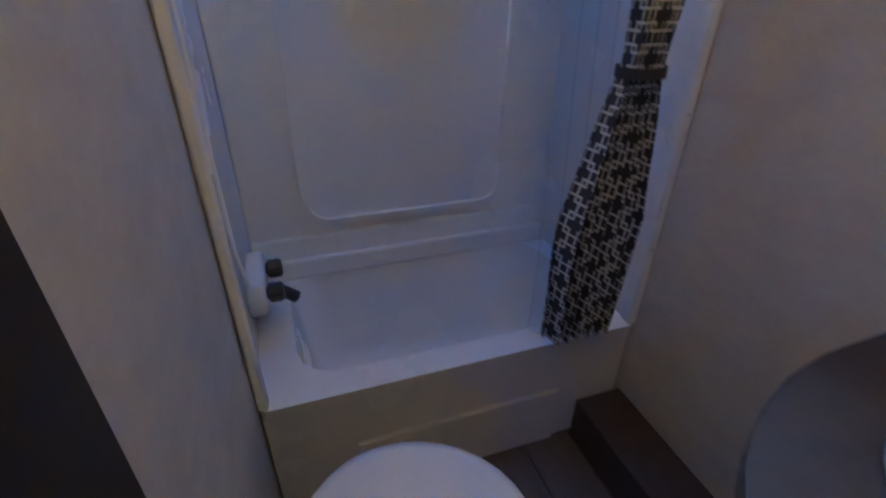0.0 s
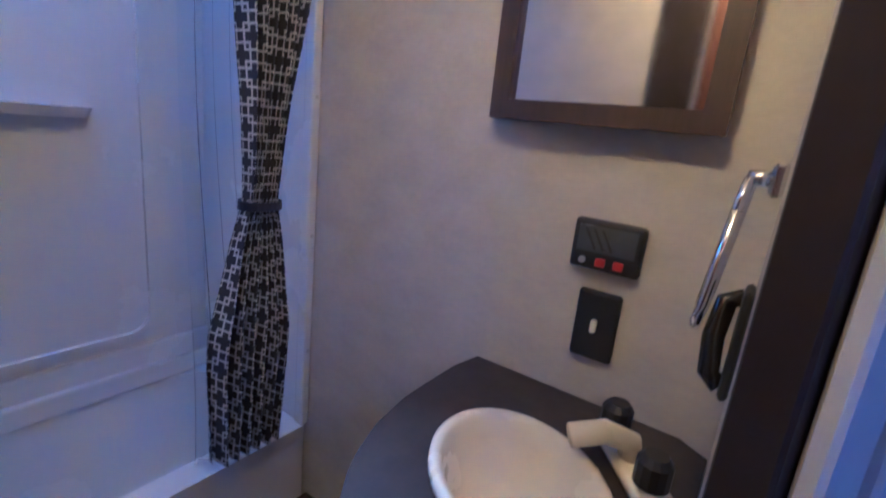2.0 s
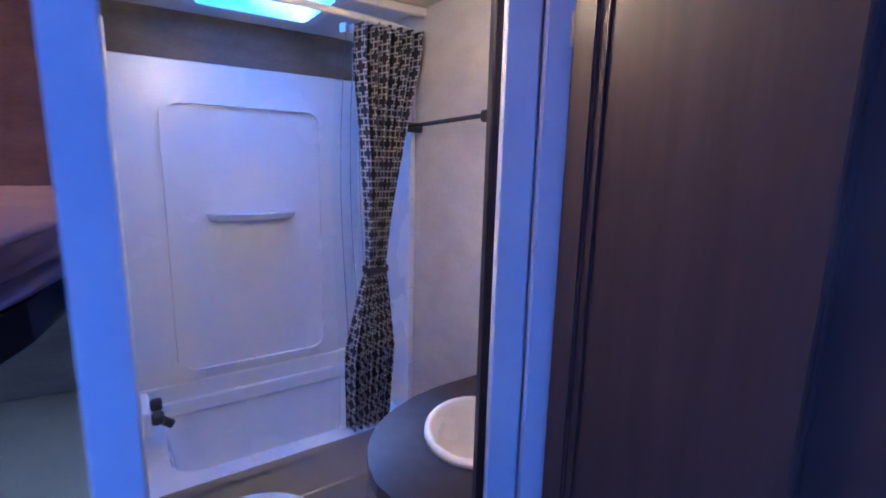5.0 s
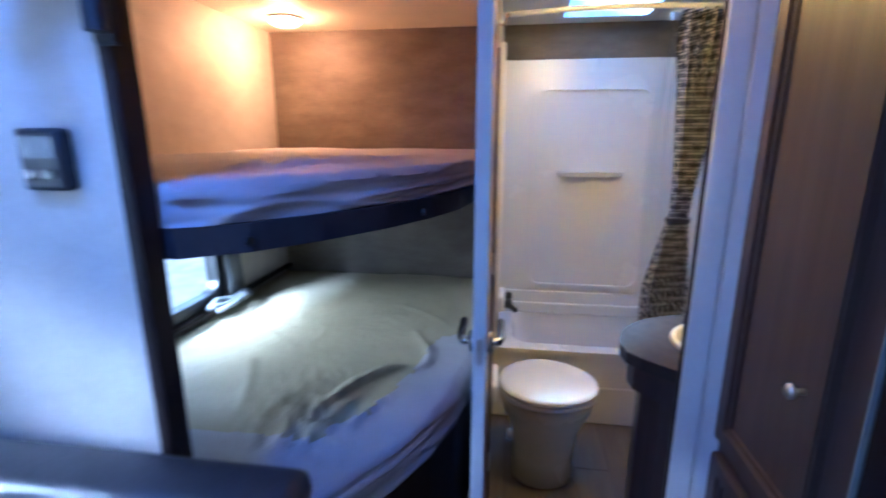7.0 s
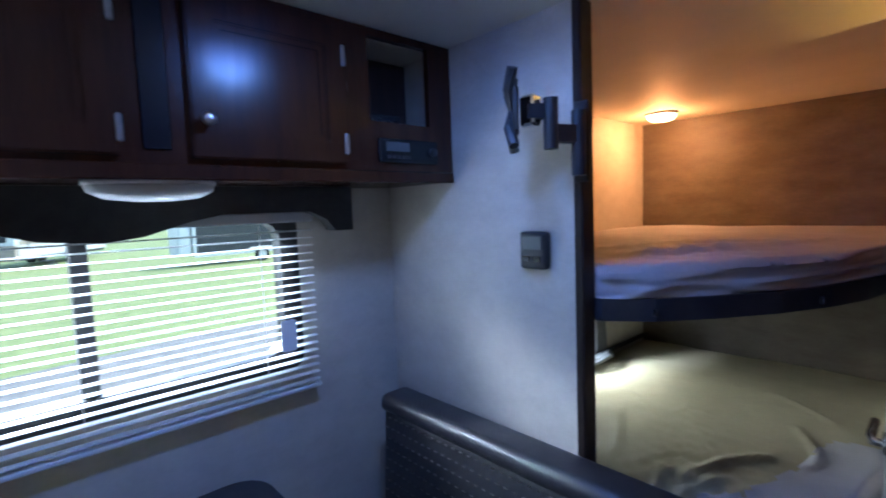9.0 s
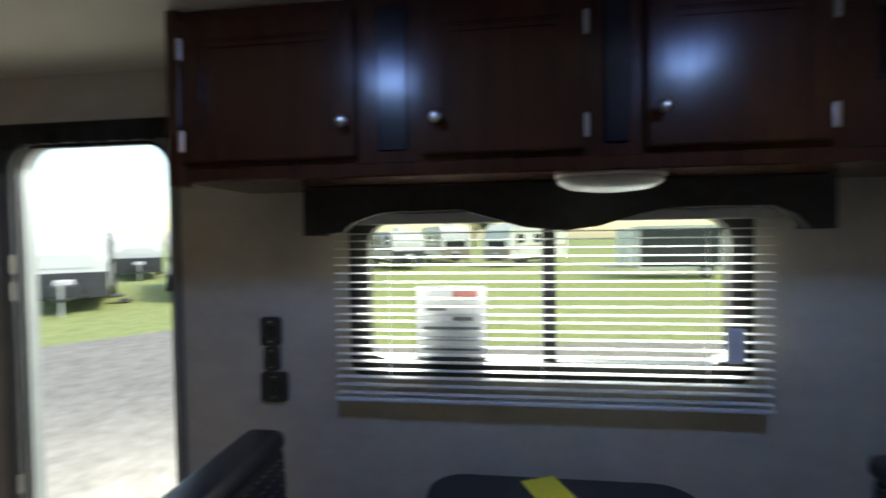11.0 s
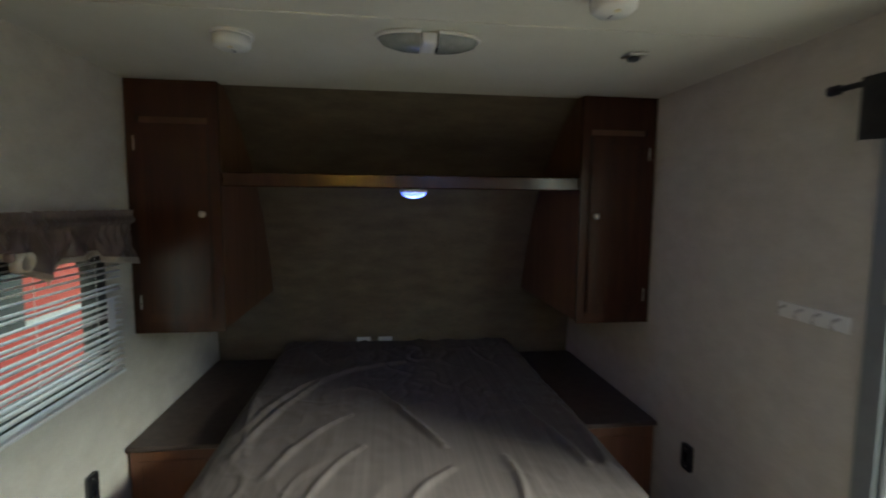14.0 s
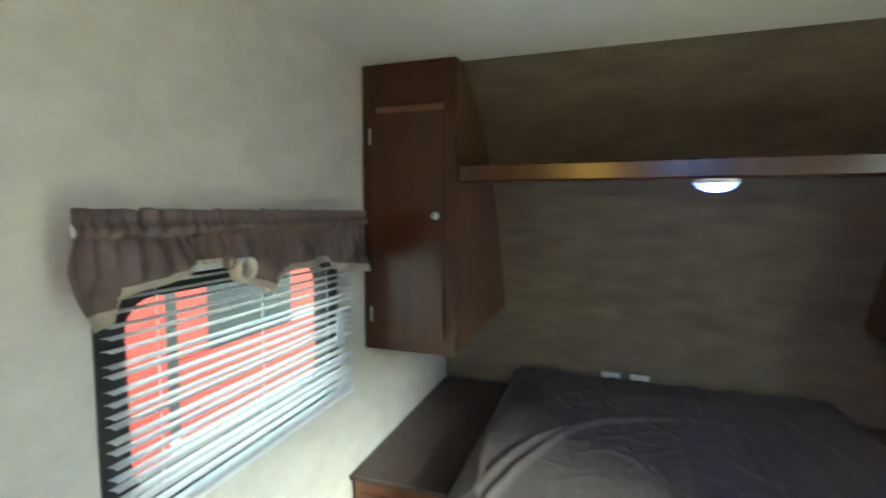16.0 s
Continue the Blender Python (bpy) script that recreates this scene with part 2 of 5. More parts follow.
def mesh_of(name, bm, material, smooth=False):
    me = bpy.data.meshes.new(name)
    bmesh.ops.recalc_face_normals(bm, faces=bm.faces)
    if smooth:
        for f in bm.faces:
            f.smooth = True
    bm.to_mesh(me)
    bm.free()
    me.materials.append(material)
    return me


def part(name, bm, material, parent=None, label="", smooth=False):
    ob = new(name, mesh_of(name, bm, material, smooth))
    WORLD[ob] = Matrix()
    if parent:
        ob.parent = parent
        ob.matrix_parent_inverse = WORLD[parent].inverted()
    return tagged(ob, label)


def single(name, bm, material, label, category, group="", smooth=False, base=None):
    ob = new(name, mesh_of(name, bm, material, smooth))
    return tagged(ob, label, category, group)


def structure(name, bm, material, label="", parent=None):
    ob = part(name, bm, material, parent, label)
    return tagged(ob, label, "", "", "structure")


def box(x0, x1, y0, y1, z0, z1, bev=0.0, seg=1, bm=None):
    bm = bm or bmesh.new()
    c = Vector(((x0 + x1) / 2, (y0 + y1) / 2, (z0 + z1) / 2))
    r = bmesh.ops.create_cube(bm, size=1, matrix=Matrix.LocRotScale(c, None, (abs(x1 - x0), abs(y1 - y0), abs(z1 - z0))))
    if bev:
        vs = set(r["verts"])
        es = [e for e in bm.edges if e.verts[0] in vs and e.verts[1] in vs]
        bmesh.ops.bevel(bm, geom=es, offset=bev, segments=seg, affect="EDGES", profile=0.5)
    return bm


def cyl(p0, p1, r0, r1=None, n=16, bm=None, caps=True):
    bm = bm or bmesh.new()
    p0, p1 = Vector(p0), Vector(p1)
    d = p1 - p0
    m = Matrix.Translation((p0 + p1) / 2) @ d.to_track_quat("Z", "Y").to_matrix().to_4x4()
    bmesh.ops.create_cone(bm, cap_ends=caps, segments=n, radius1=r0, radius2=r0 if r1 is None else r1, depth=d.length, matrix=m)
    return bm


def tube(points, r, n=10, bm=None):
    """A bent round bar along the given points."""
    bm = bm or bmesh.new()
    pts = [Vector(p) for p in points]
    rings = []
    for i, p in enumerate(pts):
        d = (pts[min(i + 1, len(pts) - 1)] - pts[max(i - 1, 0)]).normalized()
        m = d.to_track_quat("Z", "Y").to_matrix()
        rings.append([bm.verts.new(p + m @ Vector((r * math.cos(a), r * math.sin(a), 0))) for a in (2 * math.pi * k / n for k in range(n))])
    for a, b in zip(rings, rings[1:]):
        for k in range(n):
            bm.faces.new((a[k], a[(k + 1) % n], b[(k + 1) % n], b[k]))
    bm.faces.new(rings[0][::-1]), bm.faces.new(rings[-1])
    return bm


def lathe(profile, centre, axis="z", n=28, bm=None, sx=1.0, sy=1.0):
    """A turned shape: (radius, height) pairs round an axis through centre."""
    bm = bm or bmesh.new()
    rings = []
    for r, h in profile:
        ring = []
        for k in range(n):
            a = 2 * math.pi * k / n
            u, v = r * math.cos(a) * sx, r * math.sin(a) * sy
            p = {"z": (u, v, h), "y": (u, h, v), "x": (h, u, v)}[axis]
            ring.append(bm.verts.new(Vector(centre) + Vector(p)))
        rings.append(ring)
    for a, b in zip(rings, rings[1:]):
        for k in range(n):
            bm.faces.new((a[k], a[(k + 1) % n], b[(k + 1) % n], b[k]))
    for ring in (rings[0], rings[-1]):
        if len({tuple(v.co) for v in ring}) > 2:
            bm.faces.new(ring)
    bmesh.ops.remove_doubles(bm, verts=bm.verts, dist=1e-5)
    return bm


def prism(pts, axis, a, b, bm=None):
    """A flat outline (two other axes in order) pushed from a to b along an axis."""
    bm = bm or bmesh.new()

    def at(p, h):
        return {"z": (p[0], p[1], h), "y": (p[0], h, p[1]), "x": (h, p[0], p[1])}[axis]
    lo, hi = [bm.verts.new(at(p, a)) for p in pts], [bm.verts.new(at(p, b)) for p in pts]
    bm.faces.new(lo), bm.faces.new(hi)
    n = len(pts)
    for k in range(n):
        bm.faces.new((lo[k], lo[(k + 1) % n], hi[(k + 1) % n], hi[k]))
    return bm


def rounded(x0, x1, z0, z1, r, n=6, corners=(1, 1, 1, 1)):
    out = []
    for i, (cx, cz, a0) in enumerate(((x1 - r, z1 - r, 0), (x0 + r, z1 - r, 90), (x0 + r, z0 + r, 180), (x1 - r, z0 + r, 270))):
        if not corners[i]:
            out += [((x1, z1), (x0, z1), (x0, z0), (x1, z0))[i]] * (n + 1)
            continue
        for k in range(n + 1):
            a = radians(a0 + 90 * k / n)
            out.append((cx + r * math.cos(a), cz + r * math.sin(a)))
    return out


def ring(outer, inner, axis, a, b, bm=None):
    """A flat frame between two outlines of as many points, pushed from a to b."""
    bm = bm or bmesh.new()

    def at(p, h):
        return {"z": (p[0], p[1], h), "y": (p[0], h, p[1]), "x": (h, p[0], p[1])}[axis]
    rows = [[bm.verts.new(at(p, h)) for p in pts] for pts, h in ((outer, a), (inner, a), (inner, b), (outer, b))]
    n = len(outer)
    for i in range(4):
        q, s = rows[i], rows[(i + 1) % 4]
        for k in range(n):
            vs = (q[k], q[(k + 1) % n], s[(k + 1) % n], s[k])
            if len({tuple(v.co) for v in vs}) > 2:
                bm.faces.new(vs)
    bmesh.ops.remove_doubles(bm, verts=bm.verts, dist=1e-6)
    return bm


def holed(axis, a, b, u0, u1, v0, v1, holes, bm=None):
    """A wall slab with rectangular openings, from one sheet of cells."""
    bm = bm or bmesh.new()
    us = sorted({u0, u1, *(h[0] for h in holes), *(h[1] for h in holes)})
    vs = sorted({v0, v1, *(h[2] for h in holes), *(h[3] for h in holes)})

    def at(u, v, h):
        return {"z": (u, v, h), "y": (u, h, v), "x": (h, u, v)}[axis]
    solid = {(i, j) for i in range(len(us) - 1) for j in range(len(vs) - 1)
             if not any(h[0] <= us[i] < h[1] and h[2] <= vs[j] < h[3] for h in holes)}
    for i, j in solid:
        q = [(us[i], vs[j]), (us[i + 1], vs[j]), (us[i + 1], vs[j + 1]), (us[i], vs[j + 1])]
        for h in (a, b):
            bm.faces.new([bm.verts.new(at(*p, h)) for p in q])
        for k, (di, dj) in enumerate(((0, -1), (1, 0), (0, 1), (-1, 0))):
            if (i + di, j + dj) not in solid:
                p, r = q[k], q[(k + 1) % 4]
                bm.faces.new([bm.verts.new(at(*c)) for c in ((*p, a), (*r, a), (*r, b), (*p, b))])
    bmesh.ops.remove_doubles(bm, verts=bm.verts, dist=1e-6)
    return bm


def folded(nu, nv, at, bm=None, uv=None):
    """A cloth sheet from a function of (u, v) in 0..1."""
    bm = bm or bmesh.new()
    g = [[bm.verts.new(at(i / nu, j / nv)) for j in range(nv + 1)] for i in range(nu + 1)]
    lay = bm.loops.layers.uv.new("UVMap") if uv else None
    for i in range(nu):
        for j in range(nv):
            f = bm.faces.new((g[i][j], g[i + 1][j], g[i + 1][j + 1], g[i][j + 1]))
            if uv:
                for lp, (a, b) in zip(f.loops, ((i, j), (i + 1, j), (i + 1, j + 1), (i, j + 1))):
                    lp[lay].uv = uv(a / nu, b / nv)
    return bm


# ---- the trailer's shell ----
W, H, REAR, T = 2.31, 1.98, 2.06, 0.05
NOSE = [(-3.83, 1.98), (-4.05, 1.86), (-4.28, 1.66), (-4.46, 1.42), (-4.60, 1.15), (-4.70, 0.9), (-4.76, 0.6), (-4.80, 0.0)]


def curved(pts, n=5):
    """The same run of points with a smooth curve between them."""
    out = []
    ext = [pts[0]] + pts + [pts[-1]]
    for p0, p1, p2, p3 in zip(ext, ext[1:], ext[2:], ext[3:]):
        for k in range(n):
            t = k / n
            out.append(tuple(0.5 * (2 * b + (c - a) * t + (2 * a - 5 * b + 4 * c - d) * t * t + (3 * b - a - 3 * c + d) * t ** 3) for a, b, c, d in zip(p0, p1, p2, p3)))
    return out + [pts[-1]]


NOSE = curved(NOSE)
ENTRY = (-2.675, -2.09, 0.0, 1.76)
DINETTE_WIN = (-1.50, -0.38, 1.02, 1.52)
BUNK_WIN = (0.72, 1.37, 0.63, 1.02)
BED_WIN = (-3.55, -2.76, 0.84, 1.32)

structure("wall_curb_side", holed("y", 0.0, T, -4.85, REAR + T, -0.02, H + 0.02, [ENTRY, DINETTE_WIN, BUNK_WIN]), M["wall"], "beige mottled wallboard")
structure("wall_street_side", holed("y", -W - T, -W, -4.85, REAR + T, -0.02, H + 0.02, [BED_WIN]), M["wall"], "beige mottled wallboard")
structure("wall_rear", box(REAR, REAR + T, -W, 0, -0.02, H + 0.02), M["head_wall"], "brown mottled wallboard")
structure("wall_nose", prism(NOSE + [(-4.88, 0.0), (-4.88, 2.0), (-3.83, 2.0)], "y", -W, 0.0), M["head_wall"], "brown mottled wallboard of the sloping nose")
seam = NOSE + [(x + 0.0025, z - 0.001) for x, z in reversed(NOSE)]
structure("seam_trim", prism(seam, "y", -1.262, -1.256), M["head_wall"], "thin vertical seam strip in the brown nose wall")
structure("ceiling", holed("z", H, H + T, -3.9, REAR + T, -W - T, T, [(1.52, 1.88, -2.02, -1.62)]), M["ceiling"], "off-white ceiling board")
bm = bmesh.new()
for x in (-3.0, -1.78, -0.56):
    box(x - 0.012, x + 0.012, -W, 0, H - 0.003, H, bm=bm)
structure("trim", bm, M["ceiling"], "flat ceiling seam strips")
floor = structure("floor", box(-4.85, REAR, -W, 0, -0.03, -0.004), M["trim_brown"], "vinyl plank floor")
# bunk end wall with its brown edge strip, wall between bunks and bath, bath front wall
structure("wall_partition", box(0.0, 0.04, -0.765, 0.0, 0.0, H), M["wall"], "beige wallboard at the bunk's foot")
structure("partition_trim", box(-0.006, 0.05, -0.79, -0.765, 0.0, H, 0.004), M["trim_brown"], "brown edge strip")
structure("wall_bath_side", box(0.86, REAR, -1.335, -1.295, 0.0, H), M["wall"], "beige wallboard beside the bath")
structure("post_trim", box(0.822, 0.862, -1.342, -1.288, 0.0, H, 0.004), M["trim_white"], "white end post of the bath wall")
structure("wall_bath_front", box(0.495, 0.53, -W, -1.885, 0.0, H), M["wall"], "beige wallboard")
# the doorway runs askew between the end post and the front wall
ASKEW = Matrix.Translation((0.487, -1.852, 0)) @ Matrix.Rotation(math.atan2(0.872, 0.489), 4, "Z")


def askew(bm):
    bmesh.ops.transform(bm, matrix=ASKEW, verts=bm.verts)
    return bm


bm = box(-0.055, 0.0, 0.0, 0.018, 0.0, H, 0.004)
box(-0.105, -0.058, 0.004, 0.026, 0.0, H, 0.004, bm=bm)
structure("door_casing", askew(bm), M["trim_white"], "white two-step door casing")
structure("door_stop", askew(box(-0.05, 0.012, -0.045, -0.002, 0.0, H, 0.003)), M["trim_brown"], "dark brown door stop")
structure("jamb_trim", box(0.8235, 0.962, -1.352, -1.3425, 0.0, H, 0.003), M["trim_brown"], "dark brown door jamb strip")
structure("bath_beam_trim", box(1.44, 1.47, -W, -1.336, H - 0.03, H - 0.002, 0.004), M["ceiling"], "ceiling trim above the tub")


# ---- windows, blinds and the entry ----
def window(name, span, y, out, label, mullion=None):
    x0, x1, z0, z1 = span
    w = new(name)
    tagged(w, label, "", "", "structure")
    WORLD[w] = Matrix()
    o, i = rounded(x0 - 0.012, x1 + 0.012, z0 - 0.012, z1 + 0.012, 0.05), rounded(x0 + 0.045, x1 - 0.045, z0 + 0.045, z1 - 0.045, 0.06)
    part("window_frame", ring(o, i, "y", y - 0.006 * out, y + 0.05 * out), M["window_black"], w)
    if mullion:
        part("mullion", box(mullion - 0.018, mullion + 0.018, y + 0.008 * out, y + 0.045 * out, z0 + 0.045, z1 - 0.045, 0.003), M["window_black"], w)
        panes = ((x0 + 0.04, mullion - 0.018), (mullion + 0.018, x1 - 0.04))
    else:
        panes = ((x0 + 0.04, x1 - 0.04),)
    for a, b in panes:
        p = part("pane", box(a, b, y + 0.024 * out, y + 0.028 * out, z0 + 0.04, z1 - 0.04), M["glass"], w)
        p.visible_shadow = False
    return w


window("window_1", DINETTE_WIN, 0.0, 1, "black-framed sliding window", -0.915)
window("window_2", BUNK_WIN, 0.0, 1, "black-framed bunk window")
window("window_3", BED_WIN, -W, -1, "black-framed bedroom window")


def blind(x0, x1, z0, z1, y, label, tilt=18, pitch=0.0165, tag=None):
    b = thing("window_blind", ((x0 + x1) / 2, y, z0), label, "blind")
    part("headrail", box(x0, x1, y - 0.014, y + 0.014, z1 - 0.03, z1, 0.003), M["slat"], b)
    part("bottom_rail", box(x0, x1, y - 0.013, y + 0.013, z0, z0 + 0.013, 0.003), M["slat"], b)
    bm = bmesh.new()
    n = 5
    arc = [(-0.0125 + 0.025 * k / n, 0.0022 * (1 - (2 * k / n - 1) ** 2)) for k in range(n + 1)]
    ca, sa = math.cos(radians(tilt)), math.sin(radians(tilt))
    pts = [(u * ca - v * sa, u * sa + v * ca) for u, v in arc]
    pts += [(u + 0.0006 * sa, v - 0.0007 * ca) for u, v in reversed(pts)]
    prism(pts, "x", x0 + 0.004, x1 - 0.004, bm)
    me = mesh_of("slat", bm, M["slat"])
    z = z0 + 0.024
    rnd = random.Random(5)
    while z < z1 - 0.035:
        s = new("slat", me)
        s.parent = b
        s.matrix_parent_inverse = WORLD[b].inverted()
        s.location = (0, y, z)
        s.rotation_euler = (radians(rnd.uniform(-1.5, 1.5)), radians(rnd.uniform(-0.08, 0.08)), 0)
        z += pitch
    w = x1 - x0
    for u in (0.14, 0.5, 0.86):
        part("ladder_cord", cyl((x0 + u * w, y - 0.013, z0), (x0 + u * w, y - 0.013, z1), 0.0011, n=6), M["plastic_white"], b)
    if tag:
        part("paper_tag", prism(rounded(tag[0] - 0.024, tag[0] + 0.024, tag[1] - 0.055, tag[1] + 0.04, 0.008, 3), "y", y - 0.019, y - 0.018), M["paper"], b, "white warning tag")
    return b


blind(-1.545, -0.338, 0.95, 1.50, -0.045, "white metal venetian blind, open slats, dinette window", tilt=2, pitch=0.0235, tag=(-0.44, 1.14))
def bed_blind():
    b = blind(-3.575, -2.735, 0.83, 1.35, -W + 0.045, "white metal venetian blind, half-closed slats, bedroom window", tilt=-1, pitch=0.0228, tag=None)
    part("paper_tag", box(-3.50, -3.455, -W + 0.065, -W + 0.067, 1.02, 1.13), M["paper"], b, "white warning tag")
bed_blind()

# entry door opening: aluminium frame, dark valance on a rod
ent = new("door_1")
WORLD[ent] = Matrix()
tagged(ent, "entry door opening with a white metal frame, door swung open", "", "", "structure")
x0, x1, z0, z1 = ENTRY
o, i = rounded(x0 - 0.05, x1 + 0.02, z0, z1 + 0.03, 0.10, 8, (1, 1, 0, 0)), rounded(x0 + 0.006, x1 - 0.006, z0 + 0.012, z1 - 0.004, 0.09, 8, (1, 1, 0, 0))
part("door_frame", ring(o, i, "y", -0.012, T + 0.02), M["door_alu"], ent)
part("edge_seal", ring([(u, v) for u, v in rounded(x0 + 0.007, x1 - 0.007, z0 + 0.013, z1 - 0.005, 0.088, 8, (1, 1, 0, 0))], rounded(x0 + 0.018, x1 - 0.018, z0 + 0.02, z1 - 0.016, 0.08, 8, (1, 1, 0, 0)), "y", 0.0, 0.02), M["black"], ent)
for z in (0.5, 0.62, 1.27, 1.36):
    part("hinge_knuckle", cyl((x0 + 0.004, -0.018, z - 0.03), (x0 + 0.004, -0.018, z + 0.03), 0.006), M["nickel"], ent)
part("threshold", box(x0, x1, -0.02, T + 0.03, -0.004, 0.014, 0.004), M["alu"], ent)
part("warning_strip", box(x0 + 0.002, x0 + 0.02, -0.016, -0.0125, 0.22, 0.40), M["yellow"], ent, "yellow tape strip")
# the door leaf, swung wide open against the outside wall
leaf = box(x0 - 0.68, x0 - 0.07, T + 0.045, T + 0.085, 0.02, z1 - 0.01, 0.01)
part("door_leaf", leaf, M["rv_white"], ent)
v = thing("door_valance", (-2.3, 0, 1.64), "charcoal fabric valance on a rod above the entry door", "valance")
ZV = 1.80
part("rod", cyl((-2.84, -0.035, ZV), (-1.98, -0.035, ZV), 0.008, n=10), M["black"], v)
part("finial", lathe([(0.0, -0.02), (0.014, -0.015), (0.014, 0.012), (0.0, 0.016)], (-2.845, -0.035, ZV), "x", 12), M["black"], v)


def dval(u, w):
    x = -2.755 + 0.775 * u
    lo = 1.735 if u > 0.12 else 1.64
    return Vector((x, -0.045 - 0.012 * math.sin(u * 60) * w - 0.006, ZV + 0.012 - (ZV - lo) * w))


bm = folded(80, 6, dval)
bmesh.ops.solidify(bm, geom=bm.faces[:], thickness=0.003)
part("fabric", bm, M["dark_fabric"], v, smooth=True)


def sw_plate(x0, x1, z0, z1, y, name, label, out=-1, inner=None):
    p = thing(name, ((x0 + x1) / 2, y, z0), label, "switch plate")
    part("plate", prism(rounded(x0, x1, z0, z1, 0.012, 4), "y", y, y + out * 0.011), M["black"], p)
    w, h = x1 - x0, z1 - z0
    part("rocker", box(x0 + w * 0.32, x1 - w * 0.32, y + out * 0.010, y + out * 0.015, z0 + h * 0.3, z1 - h * 0.3, 0.002), M["black_gloss"], p)
    for s in (0.16, 0.84):
        part("screw", cyl((x0 + w / 2, y + out * 0.010, z0 + h * s), (x0 + w / 2, y + out * 0.013, z0 + h * s), 0.003, n=8), M["nickel"], p)
    return p


sw_plate(-1.802, -1.736, 1.10, 1.19, -0.001, "wall_switch", "black double switch plate on the wall by the door")
sw_plate(-1.792, -1.742, 1.022, 1.098, -0.001, "wall_switch", "narrow black switch plate between two others")
sw_plate(-1.804, -1.718, 0.925, 1.018, -0.001, "wall_switch", "square black outlet plate above the dinette bench")
sw_plate(-3.44, -3.375, 0.38, 0.49, -0.001, "wall_outlet", "black outlet plate low on the wall by the bed")
sw_plate(-3.44, -3.375, 0.39, 0.51, -W + 0.001, "wall_outlet", "black outlet plate below the bedroom window", out=1)
hk = thing("coat_hooks", (-2.89, 0, 1.16), "clear plastic strip of four coat hooks", "hooks")
part("backing", box(-3.01, -2.77, -0.008, -0.001, 1.135, 1.185, 0.003), M["plastic_white"], hk)
for k in range(4):
    x = -2.98 + 0.06 * k
    part("hook", tube([(x, -0.008, 1.172), (x, -0.03, 1.165), (x, -0.034, 1.15), (x, -0.028, 1.142)], 0.004, 8), M["nickel"], hk)


# ---- overhead cabinet above the dinette ----
def knob(p, axis, sgn, parent):
    a = {"x": Vector((sgn, 0, 0)), "y": Vector((0, sgn, 0))}[axis]
    bm = cyl(p, Vector(p) + a * 0.018, 0.006, 0.005, 12)
    prof = [(0.0, 0.030), (0.009, 0.029), (0.0145, 0.024), (0.0135, 0.018), (0.006, 0.016)]
    lathe([(r, h * sgn) for r, h in prof], p, axis, 16, bm)
    return part("knob", bm, M["nickel"], parent, "round nickel knob", smooth=True)


def panel_door(name, u0, u1, z0, z1, h, axis, sgn, material, parent, rail=0.055):
    """A raised-panel cabinet door; its back lies at h, and it faces along sgn on the axis."""
    bm = ring(rounded(u0, u1, z0, z1, 0.004, 2), rounded(u0 + rail, u1 - rail, z0 + rail, z1 - rail, 0.003, 2), axis, h, h + sgn * 0.019)
    k = {"x": 0, "y": 1}[axis]
    face = [e for e in bm.edges if all(abs(v.co[k] - h - sgn * 0.019) < 1e-5 for v in e.verts) and any(abs(f.normal[k]) < 0.5 for f in e.link_faces)]
    bmesh.ops.bevel(bm, geom=face, offset=0.004, segments=2, affect="EDGES", clamp_overlap=True)
    d = part(name, bm, material, parent)
    bev = ring(rounded(u0 + rail, u1 - rail, z0 + rail, z1 - rail, 0.003, 2), rounded(u0 + rail + 0.012, u1 - rail - 0.012, z0 + rail + 0.012, z1 - rail - 0.012, 0.003, 2), axis, h, h + sgn * 0.012)
    part("moulding", bev, material, d)
    part("panel", prism(rounded(u0 + rail + 0.012, u1 - rail - 0.012, z0 + rail + 0.012, z1 - rail - 0.012, 0.003, 2), axis, h, h + sgn * 0.007), material, d)
    return d


CY, CZ = -0.34, 1.575
cab = thing("overhead_cabinet", (-0.9, -0.17, CZ), "dark cherry overhead cabinet with three doors above the dinette", "cabinet")
bm = holed("y", CY, CY + 0.02, -1.83, -0.002, CZ, H - 0.004, [(-0.30, -0.09, 1.735, 1.955)])
box(-1.83, -1.81, CY + 0.02, -0.002, CZ, H - 0.004, 0.0, bm=bm)
part("face_frame", bm, M["cherry"], cab)
part("corner_post", prism(rounded(-1.845, -1.80, CY - 0.012, CY + 0.03, 0.015, 4), "z", CZ - 0.012, H - 0.004), M["cherry"], cab)
part("underside", box(-1.82, -0.002, CY + 0.02, -0.002, CZ, CZ + 0.012), M["cherry"], cab)
part("cubby_back", box(-0.33, -0.002, CY + 0.22, CY + 0.23, 1.6, H - 0.006), M["espresso"], cab)
part("cubby_shelf", box(-0.32, -0.07, CY + 0.02, CY + 0.22, 1.72, 1.733), M["espresso"], cab)
for a, b, kx in ((-1.80, -1.375, -1.40), (-1.225, -0.865, -1.19), (-0.745, -0.385, -0.718)):
    d = panel_door("door", a, b, CZ + 0.04, H - 0.03, CY - 0.001, "y", -1, M["cherry"], cab)
    knob((kx, CY - 0.02, 1.692), "y", -1, d)
    hx = b - 0.004 if abs(kx - a) < 0.1 else a + 0.004
    for z in (CZ + 0.09, H - 0.10):
        part("hinge", box(hx - 0.006, hx + 0.006, CY - 0.026, CY - 0.018, z - 0.026, z + 0.026, 0.003), M["nickel"], d, "nickel hinge")
for a, b in ((-1.325, -1.258), (-0.83, -0.78)):
    part("black_inset", box(a, b, CY - 0.006, CY - 0.001, CZ + 0.055, H - 0.03, 0.002), M["black_gloss"], cab)
